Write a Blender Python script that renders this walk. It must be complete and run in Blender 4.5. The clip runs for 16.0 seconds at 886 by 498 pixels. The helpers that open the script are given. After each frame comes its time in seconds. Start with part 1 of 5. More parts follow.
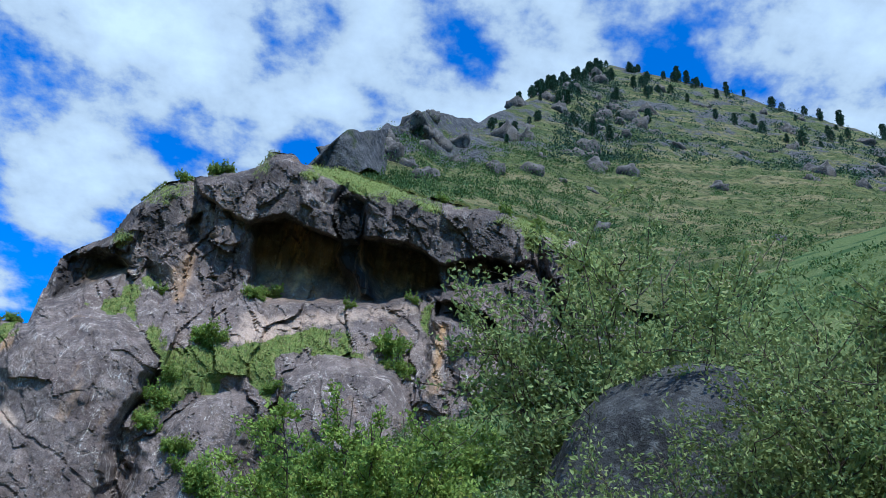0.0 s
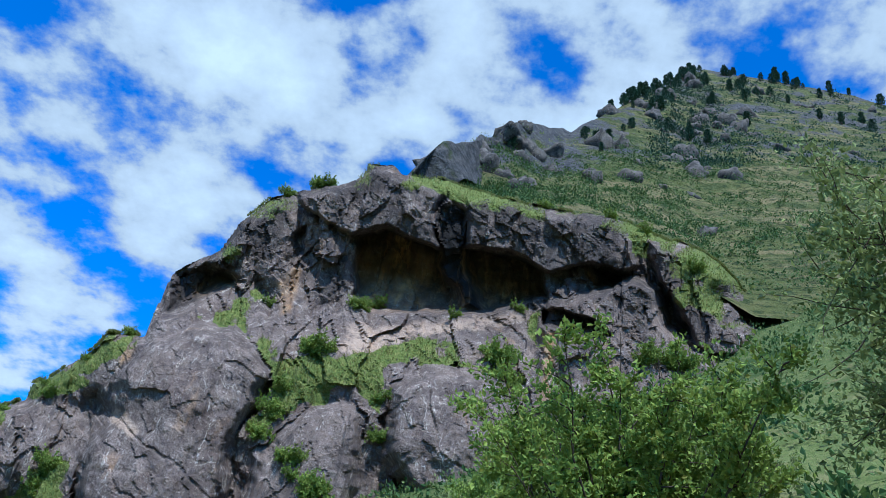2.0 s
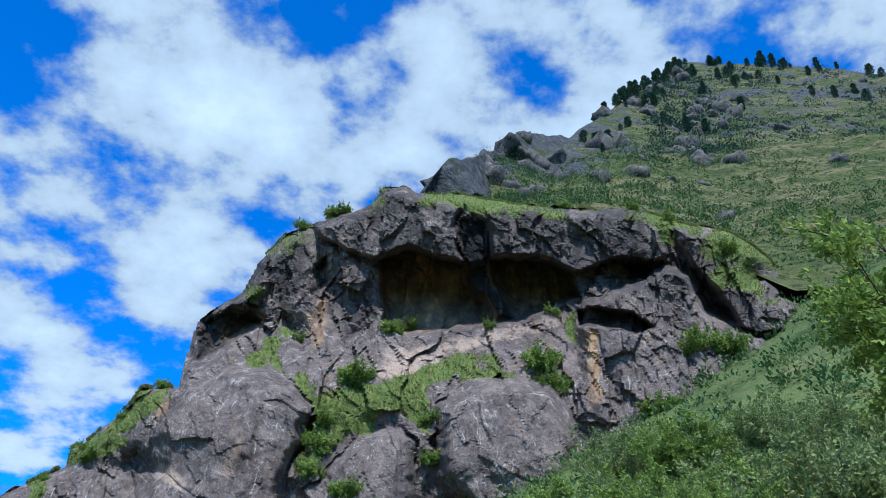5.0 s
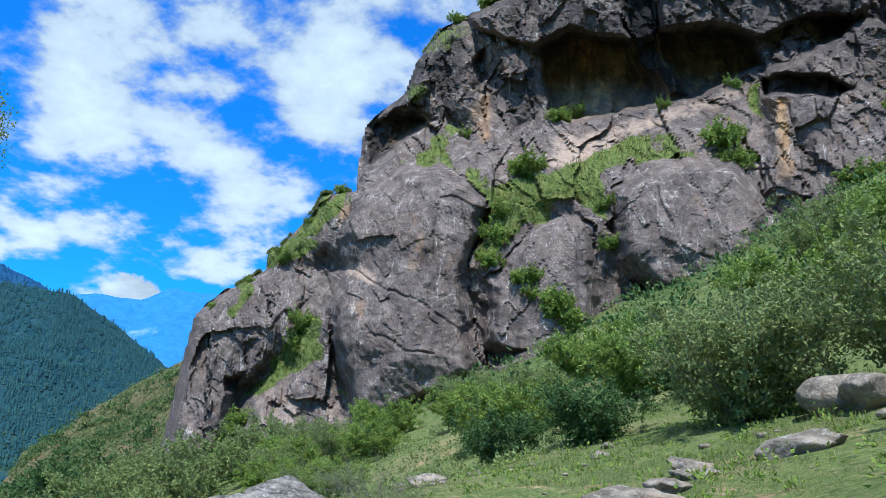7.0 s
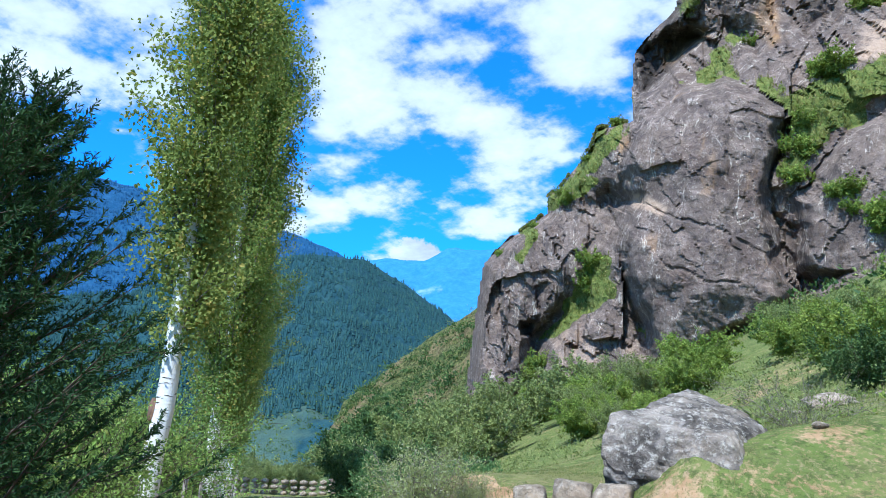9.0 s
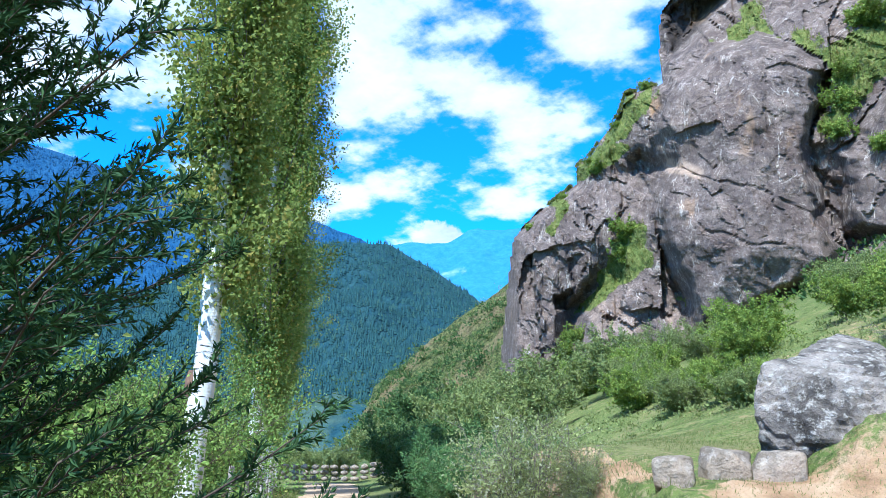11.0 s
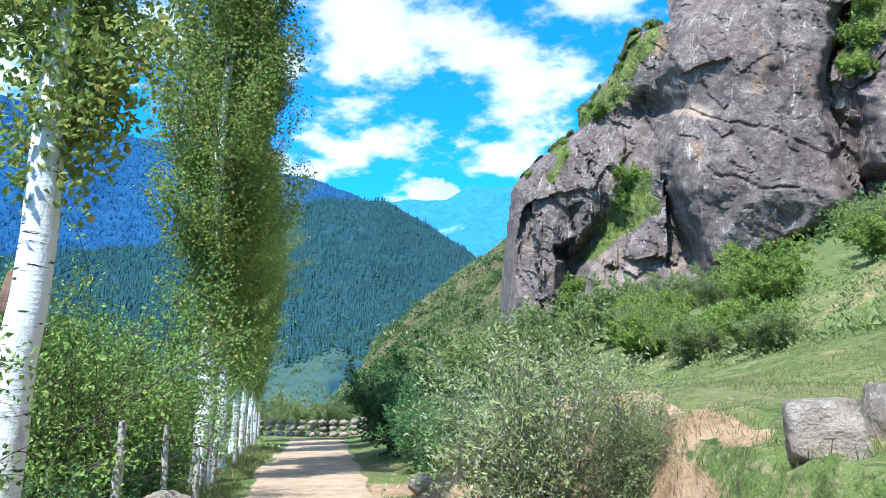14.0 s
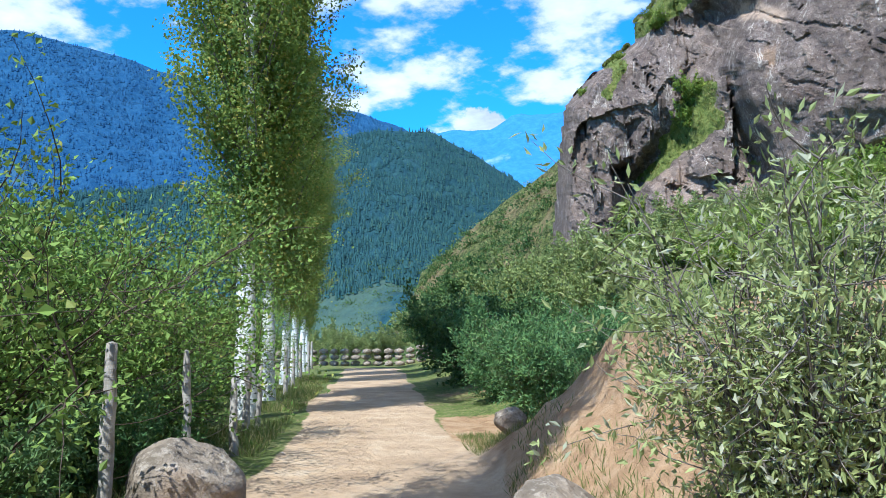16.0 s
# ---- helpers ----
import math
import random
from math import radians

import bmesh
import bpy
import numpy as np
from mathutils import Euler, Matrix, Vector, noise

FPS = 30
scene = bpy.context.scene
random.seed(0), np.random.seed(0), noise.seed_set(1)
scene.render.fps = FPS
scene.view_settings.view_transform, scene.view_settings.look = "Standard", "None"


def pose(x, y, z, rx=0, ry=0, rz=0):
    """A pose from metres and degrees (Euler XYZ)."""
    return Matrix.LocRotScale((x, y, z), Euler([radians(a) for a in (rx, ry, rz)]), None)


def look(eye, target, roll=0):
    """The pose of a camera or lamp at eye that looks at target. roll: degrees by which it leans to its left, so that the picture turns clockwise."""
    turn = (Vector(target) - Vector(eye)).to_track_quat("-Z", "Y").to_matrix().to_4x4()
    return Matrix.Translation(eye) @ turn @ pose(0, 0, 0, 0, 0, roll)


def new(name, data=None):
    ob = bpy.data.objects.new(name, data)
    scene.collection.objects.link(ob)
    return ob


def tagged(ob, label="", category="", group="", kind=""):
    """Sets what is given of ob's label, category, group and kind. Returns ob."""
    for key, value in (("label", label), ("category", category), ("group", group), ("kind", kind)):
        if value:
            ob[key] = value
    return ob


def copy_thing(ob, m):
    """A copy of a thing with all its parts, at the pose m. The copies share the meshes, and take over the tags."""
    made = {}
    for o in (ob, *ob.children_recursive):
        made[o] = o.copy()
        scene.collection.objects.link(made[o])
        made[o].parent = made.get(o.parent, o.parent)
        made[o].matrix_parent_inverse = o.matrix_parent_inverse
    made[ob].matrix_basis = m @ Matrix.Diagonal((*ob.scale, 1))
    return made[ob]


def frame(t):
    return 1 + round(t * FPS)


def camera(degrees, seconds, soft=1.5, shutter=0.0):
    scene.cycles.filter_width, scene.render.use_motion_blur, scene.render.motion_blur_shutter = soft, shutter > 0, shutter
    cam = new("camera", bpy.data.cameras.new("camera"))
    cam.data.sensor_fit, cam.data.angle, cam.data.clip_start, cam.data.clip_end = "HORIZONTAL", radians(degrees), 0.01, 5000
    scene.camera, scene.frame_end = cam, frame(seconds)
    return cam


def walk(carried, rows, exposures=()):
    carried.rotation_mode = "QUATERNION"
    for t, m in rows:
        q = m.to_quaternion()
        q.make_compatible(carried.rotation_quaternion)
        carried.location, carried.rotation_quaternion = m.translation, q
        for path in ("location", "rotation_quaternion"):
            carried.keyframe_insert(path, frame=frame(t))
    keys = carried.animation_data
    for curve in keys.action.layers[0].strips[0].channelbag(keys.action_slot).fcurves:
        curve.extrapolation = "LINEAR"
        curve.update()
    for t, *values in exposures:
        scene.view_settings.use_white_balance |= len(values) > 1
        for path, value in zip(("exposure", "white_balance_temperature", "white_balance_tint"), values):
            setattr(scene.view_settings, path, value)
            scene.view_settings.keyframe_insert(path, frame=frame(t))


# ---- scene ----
# ---- camera ----
cam = camera(57.9, 16.0, 0.8)
PATH = [
    (0, (2.122, -1.3, 2.664), (2.248, 0.381, 3.739), 5.7),
    (0.5, (1.745, -0.593, 2.666), (1.736, 1.128, 3.684), 5.9),
    (1, (1.389, 0.055, 2.621), (1.293, 1.788, 3.615), 6.3),
    (1.5, (0.929, 0.581, 2.555), (0.817, 2.306, 3.561), 6.5),
    (2, (0.382, 1.039, 2.464), (0.283, 2.715, 3.552), 8.4),
    (2.5, (-0.14, 1.482, 2.368), (-0.218, 3.141, 3.482), 7.3),
    (3, (-0.666, 1.889, 2.268), (-0.724, 3.536, 3.401), 7.2),
    (3.5, (-1.109, 2.288, 2.194), (-1.156, 3.941, 3.32), 4.1),
    (5.8, (-2.7, 4.158, 1.997), (-2.825, 5.791, 3.145), 1.2),
    (6, (-2.855, 4.338, 1.987), (-2.994, 6.027, 3.048), 1.2),
    (6.5, (-3.317, 4.881, 1.918), (-3.569, 6.627, 2.861), 3.0),
    (7, (-3.834, 5.222, 1.797), (-4.347, 7.027, 2.488), 2.6),
    (7.5, (-4.528, 5.559, 1.672), (-5.265, 7.309, 2.299), 2.0),
    (8, (-5.317, 5.953, 1.548), (-6.303, 7.625, 2.031), 0.8),
    (8.5, (-5.799, 6.343, 1.465), (-6.786, 8.013, 1.949), 0.6),
    (9, (-6.323, 6.783, 1.471), (-7.447, 8.348, 2.007), 3.1),
    (9.2, (-6.545, 6.944, 1.462), (-7.673, 8.504, 2.004), 3.8),
    (11.3, (-8.397, 8.268, 1.374), (-9.567, 9.82, 1.848), 0.4),
    (11.5, (-8.538, 8.428, 1.366), (-9.586, 10.065, 1.837), -0.2),
    (12, (-8.836, 8.974, 1.328), (-9.653, 10.756, 1.723), -0.4),
    (12.5, (-9.143, 9.527, 1.334), (-10.0, 11.291, 1.722), -0.3),
    (13, (-9.424, 10.049, 1.322), (-10.345, 11.783, 1.7), -0.5),
    (13.5, (-9.76, 10.588, 1.321), (-10.838, 12.23, 1.7), 0.2),
    (14, (-10.158, 11.082, 1.317), (-11.342, 12.647, 1.704), 0.7),
    (14.5, (-10.602, 11.559, 1.287), (-11.908, 13.032, 1.645), 1.6),
    (15, (-11.083, 11.999, 1.244), (-12.374, 13.488, 1.585), 1.1),
    (15.5, (-11.672, 12.51, 1.182), (-12.986, 13.993, 1.45), 0.7),
    (16, (-12.279, 12.992, 1.166), (-13.569, 14.504, 1.383), -0.2),
]
walk(cam, [(t, look(eye, target, roll)) for t, eye, target, roll in PATH],
     ((0, 0.35, 5000, 5), (6, 0.35, 5100, 5), (7, 0.55, 5300, 5), (9, 0.85, 5350, 5), (11.5, 1.18, 5150, 5), (13.5, 1.24, 5250, 5), (16, 0.92, 5500, 5)))

# ---- sky, clouds and sun ----
SUN_FROM = Vector((0.14, -0.72, 0.95)).normalized()
sun_data = bpy.data.lights.new("sun", "SUN")
sun_data.energy, sun_data.angle, sun_data.color = 4.2, radians(0.5), (1.0, 0.95, 0.87)
sun = new("sun", sun_data)
sun.matrix_world = look(SUN_FROM * 60, (0, 0, 0))

world = bpy.data.worlds.new("sky")
scene.world = world
world.use_nodes = True
wn, wl = world.node_tree.nodes, world.node_tree.links
wn.clear()


def wnode(kind, **values):
    n = wn.new(kind)
    for key, value in values.items():
        n.inputs[key].default_value = value
    return n


def wmath(op, a, b=None, c=None):
    n = wn.new("ShaderNodeMath")
    n.operation = op
    for k, v in enumerate((a, b, c)):
        if v is None:
            continue
        if isinstance(v, (int, float)):
            n.inputs[k].default_value = v
        else:
            wl.new(v, n.inputs[k])
    return n.outputs[0]


sky = wn.new("ShaderNodeTexSky")
sky.sky_type, sky.sun_disc = "NISHITA", False
sky.sun_elevation = math.asin(SUN_FROM.z)
sky.sun_rotation = math.atan2(SUN_FROM.x, SUN_FROM.y)
sky.air_density, sky.dust_density, sky.ozone_density, sky.altitude = 1.0, 0.3, 3.0, 1600
coords = wn.new("ShaderNodeTexCoord")
split = wn.new("ShaderNodeSeparateXYZ")
wl.new(coords.outputs["Generated"], split.inputs[0])
lift = wmath("ADD", wmath("MAXIMUM", split.outputs[2], 0.0), 0.22)
join = wn.new("ShaderNodeCombineXYZ")
wl.new(wmath("DIVIDE", split.outputs[0], lift), join.inputs[0])
wl.new(wmath("DIVIDE", split.outputs[1], lift), join.inputs[1])


def cloud_noise(scale, detail, rough, offset):
    shift = wn.new("ShaderNodeVectorMath")
    shift.operation = "ADD"
    wl.new(join.outputs[0], shift.inputs[0])
    shift.inputs[1].default_value = offset
    n = wnode("ShaderNodeTexNoise", Scale=scale, Detail=detail, Roughness=rough)
    wl.new(shift.outputs[0], n.inputs["Vector"])
    return n.outputs["Fac"]


big = cloud_noise(4.2, 7, 0.56, (3.1, 1.7, 0.0))
fine = cloud_noise(11.0, 8, 0.6, (1.0, 4.0, 2.0))
body = wmath("ADD", wmath("MULTIPLY", big, 0.78), wmath("MULTIPLY", fine, 0.26))
ramp = wn.new("ShaderNodeMapRange")
ramp.interpolation_type = "SMOOTHSTEP"
ramp.inputs[1].default_value, ramp.inputs[2].default_value = 0.45, 0.565
low_sky = wn.new("ShaderNodeMapRange")
low_sky.inputs[1].default_value, low_sky.inputs[2].default_value = 0.22, 0.46
low_sky.inputs[3].default_value, low_sky.inputs[4].default_value = -0.075, 0.010
wl.new(split.outputs[2], low_sky.inputs[0])
wl.new(wmath("ADD", body, low_sky.outputs[0]), ramp.inputs[0])
shade = wn.new("ShaderNodeMapRange")
shade.inputs[1].default_value, shade.inputs[2].default_value = 0.48, 0.70
shade.inputs[3].default_value, shade.inputs[4].default_value = 4.4, 7.3
wl.new(body, shade.inputs[0])
white = wn.new("ShaderNodeVectorMath")
white.operation = "SCALE"
white.inputs[0].default_value = (0.86, 0.94, 1.0)
wl.new(shade.outputs[0], white.inputs["Scale"])
tint = wn.new("ShaderNodeMix")
tint.data_type, tint.blend_type = "RGBA", "MULTIPLY"
tint.inputs[0].default_value = 1.0
wl.new(sky.outputs[0], tint.inputs[6])
tint.inputs[7].default_value = (0.36, 1.2, 2.1, 1)


def along_axis(axis):
    n = wn.new("ShaderNodeVectorMath")
    n.operation = "DOT_PRODUCT"
    wl.new(coords.outputs["Generated"], n.inputs[0])
    n.inputs[1].default_value = axis
    return n.outputs["Value"]


# one bright heap of cumulus above the far peak
heap_way = Vector((-0.592, 0.763, 0.261)).normalized()
heap_side = heap_way.cross(Vector((0, 0, 1))).normalized()
heap_up = heap_side.cross(heap_way)
puff = wnode("ShaderNodeTexNoise", Scale=55.0, Detail=5, Roughness=0.6)
wl.new(coords.outputs["Generated"], puff.inputs["Vector"])
across, above = along_axis(heap_side), along_axis(heap_up)
reach = wmath("ADD", wmath("POWER", wmath("ABSOLUTE", wmath("DIVIDE", across, 0.036)), 2.0), wmath("POWER", wmath("ABSOLUTE", wmath("DIVIDE", above, 0.021)), 2.0))
heap = wmath("ADD", wmath("SUBTRACT", 1.0, reach), wmath("MULTIPLY", wmath("SUBTRACT", puff.outputs["Fac"], 0.5), 2.2))
heap = wmath("MULTIPLY", heap, wmath("GREATER_THAN", along_axis(heap_way), 0.9))
heap_edge = wn.new("ShaderNodeMapRange")
heap_edge.interpolation_type = "SMOOTHSTEP"
heap_edge.inputs[1].default_value, heap_edge.inputs[2].default_value = 0.05, 0.45
wl.new(heap, heap_edge.inputs[0])
mix = wn.new("ShaderNodeMix")
mix.data_type = "RGBA"
wl.new(wmath("MAXIMUM", ramp.outputs[0], heap_edge.outputs[0]), mix.inputs[0])
wl.new(tint.outputs[2], mix.inputs[6])
wl.new(white.outputs[0], mix.inputs[7])
back = wnode("ShaderNodeBackground", Strength=0.1)
wl.new(mix.outputs[2], back.inputs[0])
out = wn.new("ShaderNodeOutputWorld")
wl.new(back.outputs[0], out.inputs[0])

# ---- materials ----
class Mat:
    """A small hand for building node materials."""

    def __init__(self, name):
        self.m = bpy.data.materials.new(name)
        self.m.use_nodes = True
        self.nodes, self.links = self.m.node_tree.nodes, self.m.node_tree.links
        self.bsdf = self.nodes["Principled BSDF"]
        self.out = self.nodes["Material Output"]
        self.where = self.nodes.new("ShaderNodeTexCoord").outputs["Object"]

    def put(self, v, socket):
        if isinstance(v, (int, float)):
            socket.default_value = v
        elif isinstance(v, tuple):
            socket.default_value = (*v, 1) if len(v) == 3 and socket.type == "RGBA" else v
        else:
            self.links.new(v, socket)

    def noise(self, scale, detail=5, rough=0.55, stretch=(1, 1, 1), vec=None, dist=0.0):
        mp = self.nodes.new("ShaderNodeMapping")
        mp.inputs["Scale"].default_value = stretch
        self.links.new(vec or self.where, mp.inputs[0])
        n = self.nodes.new("ShaderNodeTexNoise")
        for k, v in (("Scale", scale), ("Detail", detail), ("Roughness", rough), ("Distortion", dist)):
            n.inputs[k].default_value = v
        self.links.new(mp.outputs[0], n.inputs["Vector"])
        return n.outputs["Fac"]

    def cells(self, scale, stretch=(1, 1, 1), feature="DISTANCE_TO_EDGE"):
        mp = self.nodes.new("ShaderNodeMapping")
        mp.inputs["Scale"].default_value = stretch
        self.links.new(self.where, mp.inputs[0])
        n = self.nodes.new("ShaderNodeTexVoronoi")
        n.feature = feature
        n.inputs["Scale"].default_value = scale
        self.links.new(mp.outputs[0], n.inputs["Vector"])
        return n.outputs["Distance"]

    def range(self, v, a, b, c=0.0, d=1.0):
        n = self.nodes.new("ShaderNodeMapRange")
        n.interpolation_type = "SMOOTHSTEP"
        self.put(v, n.inputs[0])
        for k, w in enumerate((a, b, c, d)):
            n.inputs[k + 1].default_value = w
        return n.outputs[0]

    def math(self, op, a, b):
        n = self.nodes.new("ShaderNodeMath")
        n.operation = op
        self.put(a, n.inputs[0]), self.put(b, n.inputs[1])
        return n.outputs[0]

    def mix(self, f, a, b, blend="MIX"):
        n = self.nodes.new("ShaderNodeMix")
        n.data_type, n.blend_type = "RGBA", blend
        self.put(f, n.inputs[0]), self.put(a, n.inputs[6]), self.put(b, n.inputs[7])
        return n.outputs[2]

    def attr(self, name):
        n = self.nodes.new("ShaderNodeAttribute")
        n.attribute_name = name
        return n.outputs["Fac"]

    def island(self):
        return self.nodes.new("ShaderNodeNewGeometry").outputs["Random Per Island"]

    def thing(self):
        return self.nodes.new("ShaderNodeObjectInfo").outputs["Random"]

    def ramp(self, v, *stops):
        n = self.nodes.new("ShaderNodeValToRGB")
        els = n.color_ramp.elements
        while len(els) < len(stops):
            els.new(0.5)
        for e, (p, c) in zip(els, stops):
            e.position, e.color = p, (*c, 1)
        self.put(v, n.inputs[0])
        return n.outputs[0]

    def bump(self, v, depth, strength=1.0, under=None):
        n = self.nodes.new("ShaderNodeBump")
        n.inputs["Distance"].default_value, n.inputs["Strength"].default_value = depth, strength
        self.put(v, n.inputs["Height"])
        if under:
            self.links.new(under, n.inputs["Normal"])
        return n.outputs[0]

    def done(self, colour, rough=0.85, normal=None, spec=0.3):
        self.put(colour, self.bsdf.inputs["Base Color"])
        self.put(rough, self.bsdf.inputs["Roughness"])
        self.bsdf.inputs["Specular IOR Level"].default_value = spec
        if normal:
            self.links.new(normal, self.bsdf.inputs["Normal"])
        return self.m


def cliff_material():
    m = Mat("cliff_rock")
    broad = m.noise(0.10, 6, 0.6)
    mid = m.noise(0.55, 8, 0.66)
    grain = m.noise(1.9, 8, 0.72)
    speck = m.noise(6.0, 5, 0.75)
    streak = m.noise(0.55, 7, 0.66, (1, 1, 0.10))
    thin = m.noise(1.5, 6, 0.7, (1, 1, 0.07))
    c = m.ramp(broad, (0.30, (0.078, 0.062, 0.057)), (0.5, (0.125, 0.099, 0.088)), (0.72, (0.185, 0.141, 0.115)))
    c = m.mix(m.math("MULTIPLY", m.range(mid, 0.45, 0.66), 0.8), c, (0.215, 0.172, 0.150))
    c = m.mix(m.math("MULTIPLY", m.range(m.noise(0.23, 6, 0.62), 0.54, 0.64), 0.7), c, (0.088, 0.064, 0.055))
    c = m.mix(m.math("MULTIPLY", m.range(grain, 0.44, 0.34), 0.8), c, (0.040, 0.034, 0.031))
    c = m.mix(m.math("MULTIPLY", m.range(grain, 0.54, 0.66), 0.6), c, (0.30, 0.265, 0.235))
    c = m.mix(m.math("MULTIPLY", m.range(speck, 0.44, 0.36), 0.65), c, (0.045, 0.039, 0.036))
    c = m.mix(m.math("MULTIPLY", m.range(speck, 0.58, 0.66), m.range(mid, 0.42, 0.62)), c, (0.43, 0.40, 0.36))
    c = m.mix(m.math("MULTIPLY", m.range(streak, 0.54, 0.66), 0.6), c, (0.052, 0.044, 0.042))
    c = m.mix(m.math("MULTIPLY", m.range(thin, 0.60, 0.70), 0.45), c, (0.33, 0.29, 0.255))
    c = m.mix(m.math("MULTIPLY", m.range(m.noise(0.33, 6, 0.62, (1, 1, 0.35)), 0.60, 0.72), 0.55), c, (0.27, 0.175, 0.105))
    joint = m.math("ABSOLUTE", m.math("SUBTRACT", m.noise(0.24, 4, 0.5, (0.7, 1, 1.3), None, 0.6), 0.5), 0.0)
    c = m.mix(m.math("MULTIPLY", m.range(joint, 0.0, 0.004, 1.0, 0.0), m.range(broad, 0.45, 0.55, 0.0, 0.7)), c, (0.04, 0.035, 0.033))
    seam = m.math("ABSOLUTE", m.math("SUBTRACT", m.noise(0.13, 7, 0.6, (1.2, 1, 0.5), None, 0.8), 0.47), 0.0)
    c = m.mix(m.math("MULTIPLY", m.range(seam, 0.0, 0.007, 1.0, 0.0), m.range(mid, 0.45, 0.6)), c, (0.46, 0.42, 0.37))
    c = m.mix(1.0, c, (1.48, 1.39, 1.30), "MULTIPLY")
    ochre = m.math("MULTIPLY", m.attr("ochre"), m.range(streak, 0.35, 0.60, 1.0, 0.3))
    c = m.mix(ochre, c, m.mix(m.range(mid, 0.35, 0.7), (0.48, 0.255, 0.10), (0.68, 0.42, 0.205)))
    c = m.mix(m.math("MULTIPLY", m.attr("pale"), m.range(mid, 0.36, 0.54)), c, m.mix(grain, (0.36, 0.23, 0.15), (0.64, 0.48, 0.36)))
    # Near-black for the upper stain streaks and for shade painted into the hollows.
    c = m.mix(m.math("MULTIPLY", m.attr("stain_shade"), m.range(streak, 0.30, 0.5)), c, (0.026, 0.023, 0.022))
    g = m.range(m.math("ADD", m.attr("grass"), m.math("MULTIPLY", m.math("SUBTRACT", m.math("ADD", m.math("MULTIPLY", grain, 0.6), m.math("MULTIPLY", mid, 0.4)), 0.5), 1.5)), 0.42, 0.56)
    turf = m.ramp(m.noise(1.3, 7, 0.72), (0.3, (0.045, 0.058, 0.018)), (0.45, (0.13, 0.165, 0.036)), (0.6, (0.21, 0.22, 0.06)), (0.74, (0.30, 0.25, 0.11)))
    c = m.mix(g, c, turf)
    n = m.bump(m.math("ADD", mid, m.math("MULTIPLY", thin, 0.35)), 0.55, 0.9)
    n = m.bump(grain, 0.30, 0.9, n)
    n = m.bump(speck, 0.13, 0.9, n)
    return m.done(c, 0.9, n, 0.15)


def ground_material():
    m = Mat("ground")
    broad = m.noise(0.22, 6, 0.6)
    mid = m.noise(1.6, 7, 0.65)
    grain = m.noise(14, 6, 0.7)
    grit = m.noise(55, 4, 0.7)
    grass = m.ramp(mid, (0.28, (0.075, 0.105, 0.028)), (0.5, (0.14, 0.18, 0.045)), (0.72, (0.25, 0.24, 0.095)))
    grass = m.mix(m.math("MULTIPLY", m.range(grain, 0.48, 0.64), 0.75), grass, (0.29, 0.235, 0.125))
    grass = m.mix(m.math("MULTIPLY", m.range(m.noise(6.0, 7, 0.8), 0.50, 0.58), 0.75), grass, (0.058, 0.078, 0.024))
    grass = m.mix(m.math("MULTIPLY", m.range(m.noise(0.8, 7, 0.75), 0.50, 0.58), 0.55), grass, (0.085, 0.125, 0.030))
    grass = m.mix(m.math("MULTIPLY", m.range(broad, 0.52, 0.64), 0.3), grass, (0.30, 0.23, 0.12))
    soil = m.ramp(m.noise(2.6, 7, 0.65), (0.3, (0.25, 0.145, 0.077)), (0.5, (0.41, 0.26, 0.145)), (0.75, (0.53, 0.38, 0.235)))
    soil = m.mix(m.math("MULTIPLY", m.range(grit, 0.55, 0.72), 0.5), soil, (0.24, 0.16, 0.10))
    sand = m.ramp(m.noise(1.9, 7, 0.62), (0.3, (0.36, 0.245, 0.15)), (0.55, (0.50, 0.355, 0.225)), (0.75, (0.58, 0.45, 0.31)))
    sand = m.mix(m.math("MULTIPLY", m.range(grit, 0.52, 0.7), 0.45), sand, (0.33, 0.24, 0.17))
    wob = m.math("MULTIPLY", m.math("SUBTRACT", m.math("ADD", m.math("MULTIPLY", mid, 0.6), m.math("MULTIPLY", grain, 0.4)), 0.5), 1.3)
    bare = m.range(m.math("ADD", m.attr("soil"), wob), 0.40, 0.58)
    c = m.mix(bare, grass, soil)
    far = m.noise(0.10, 7, 0.7)
    c = m.mix(m.math("MULTIPLY", m.attr("far"), 0.85), c, m.ramp(mid, (0.3, (0.045, 0.068, 0.022)), (0.5, (0.085, 0.112, 0.036)), (0.7, (0.14, 0.145, 0.055))))
    shrubs = m.range(far, 0.50, 0.58)
    c = m.mix(m.math("MULTIPLY", m.attr("far"), shrubs), c, (0.035, 0.065, 0.018))
    c = m.mix(m.range(m.math("ADD", m.attr("lane"), m.math("MULTIPLY", wob, 0.5)), 0.40, 0.56), c, sand)
    n = m.bump(m.math("ADD", grain, m.math("MULTIPLY", grit, 0.4)), 0.05, 0.8, m.bump(mid, 0.25, 0.6))
    return m.done(c, 0.95, n, 0.1)


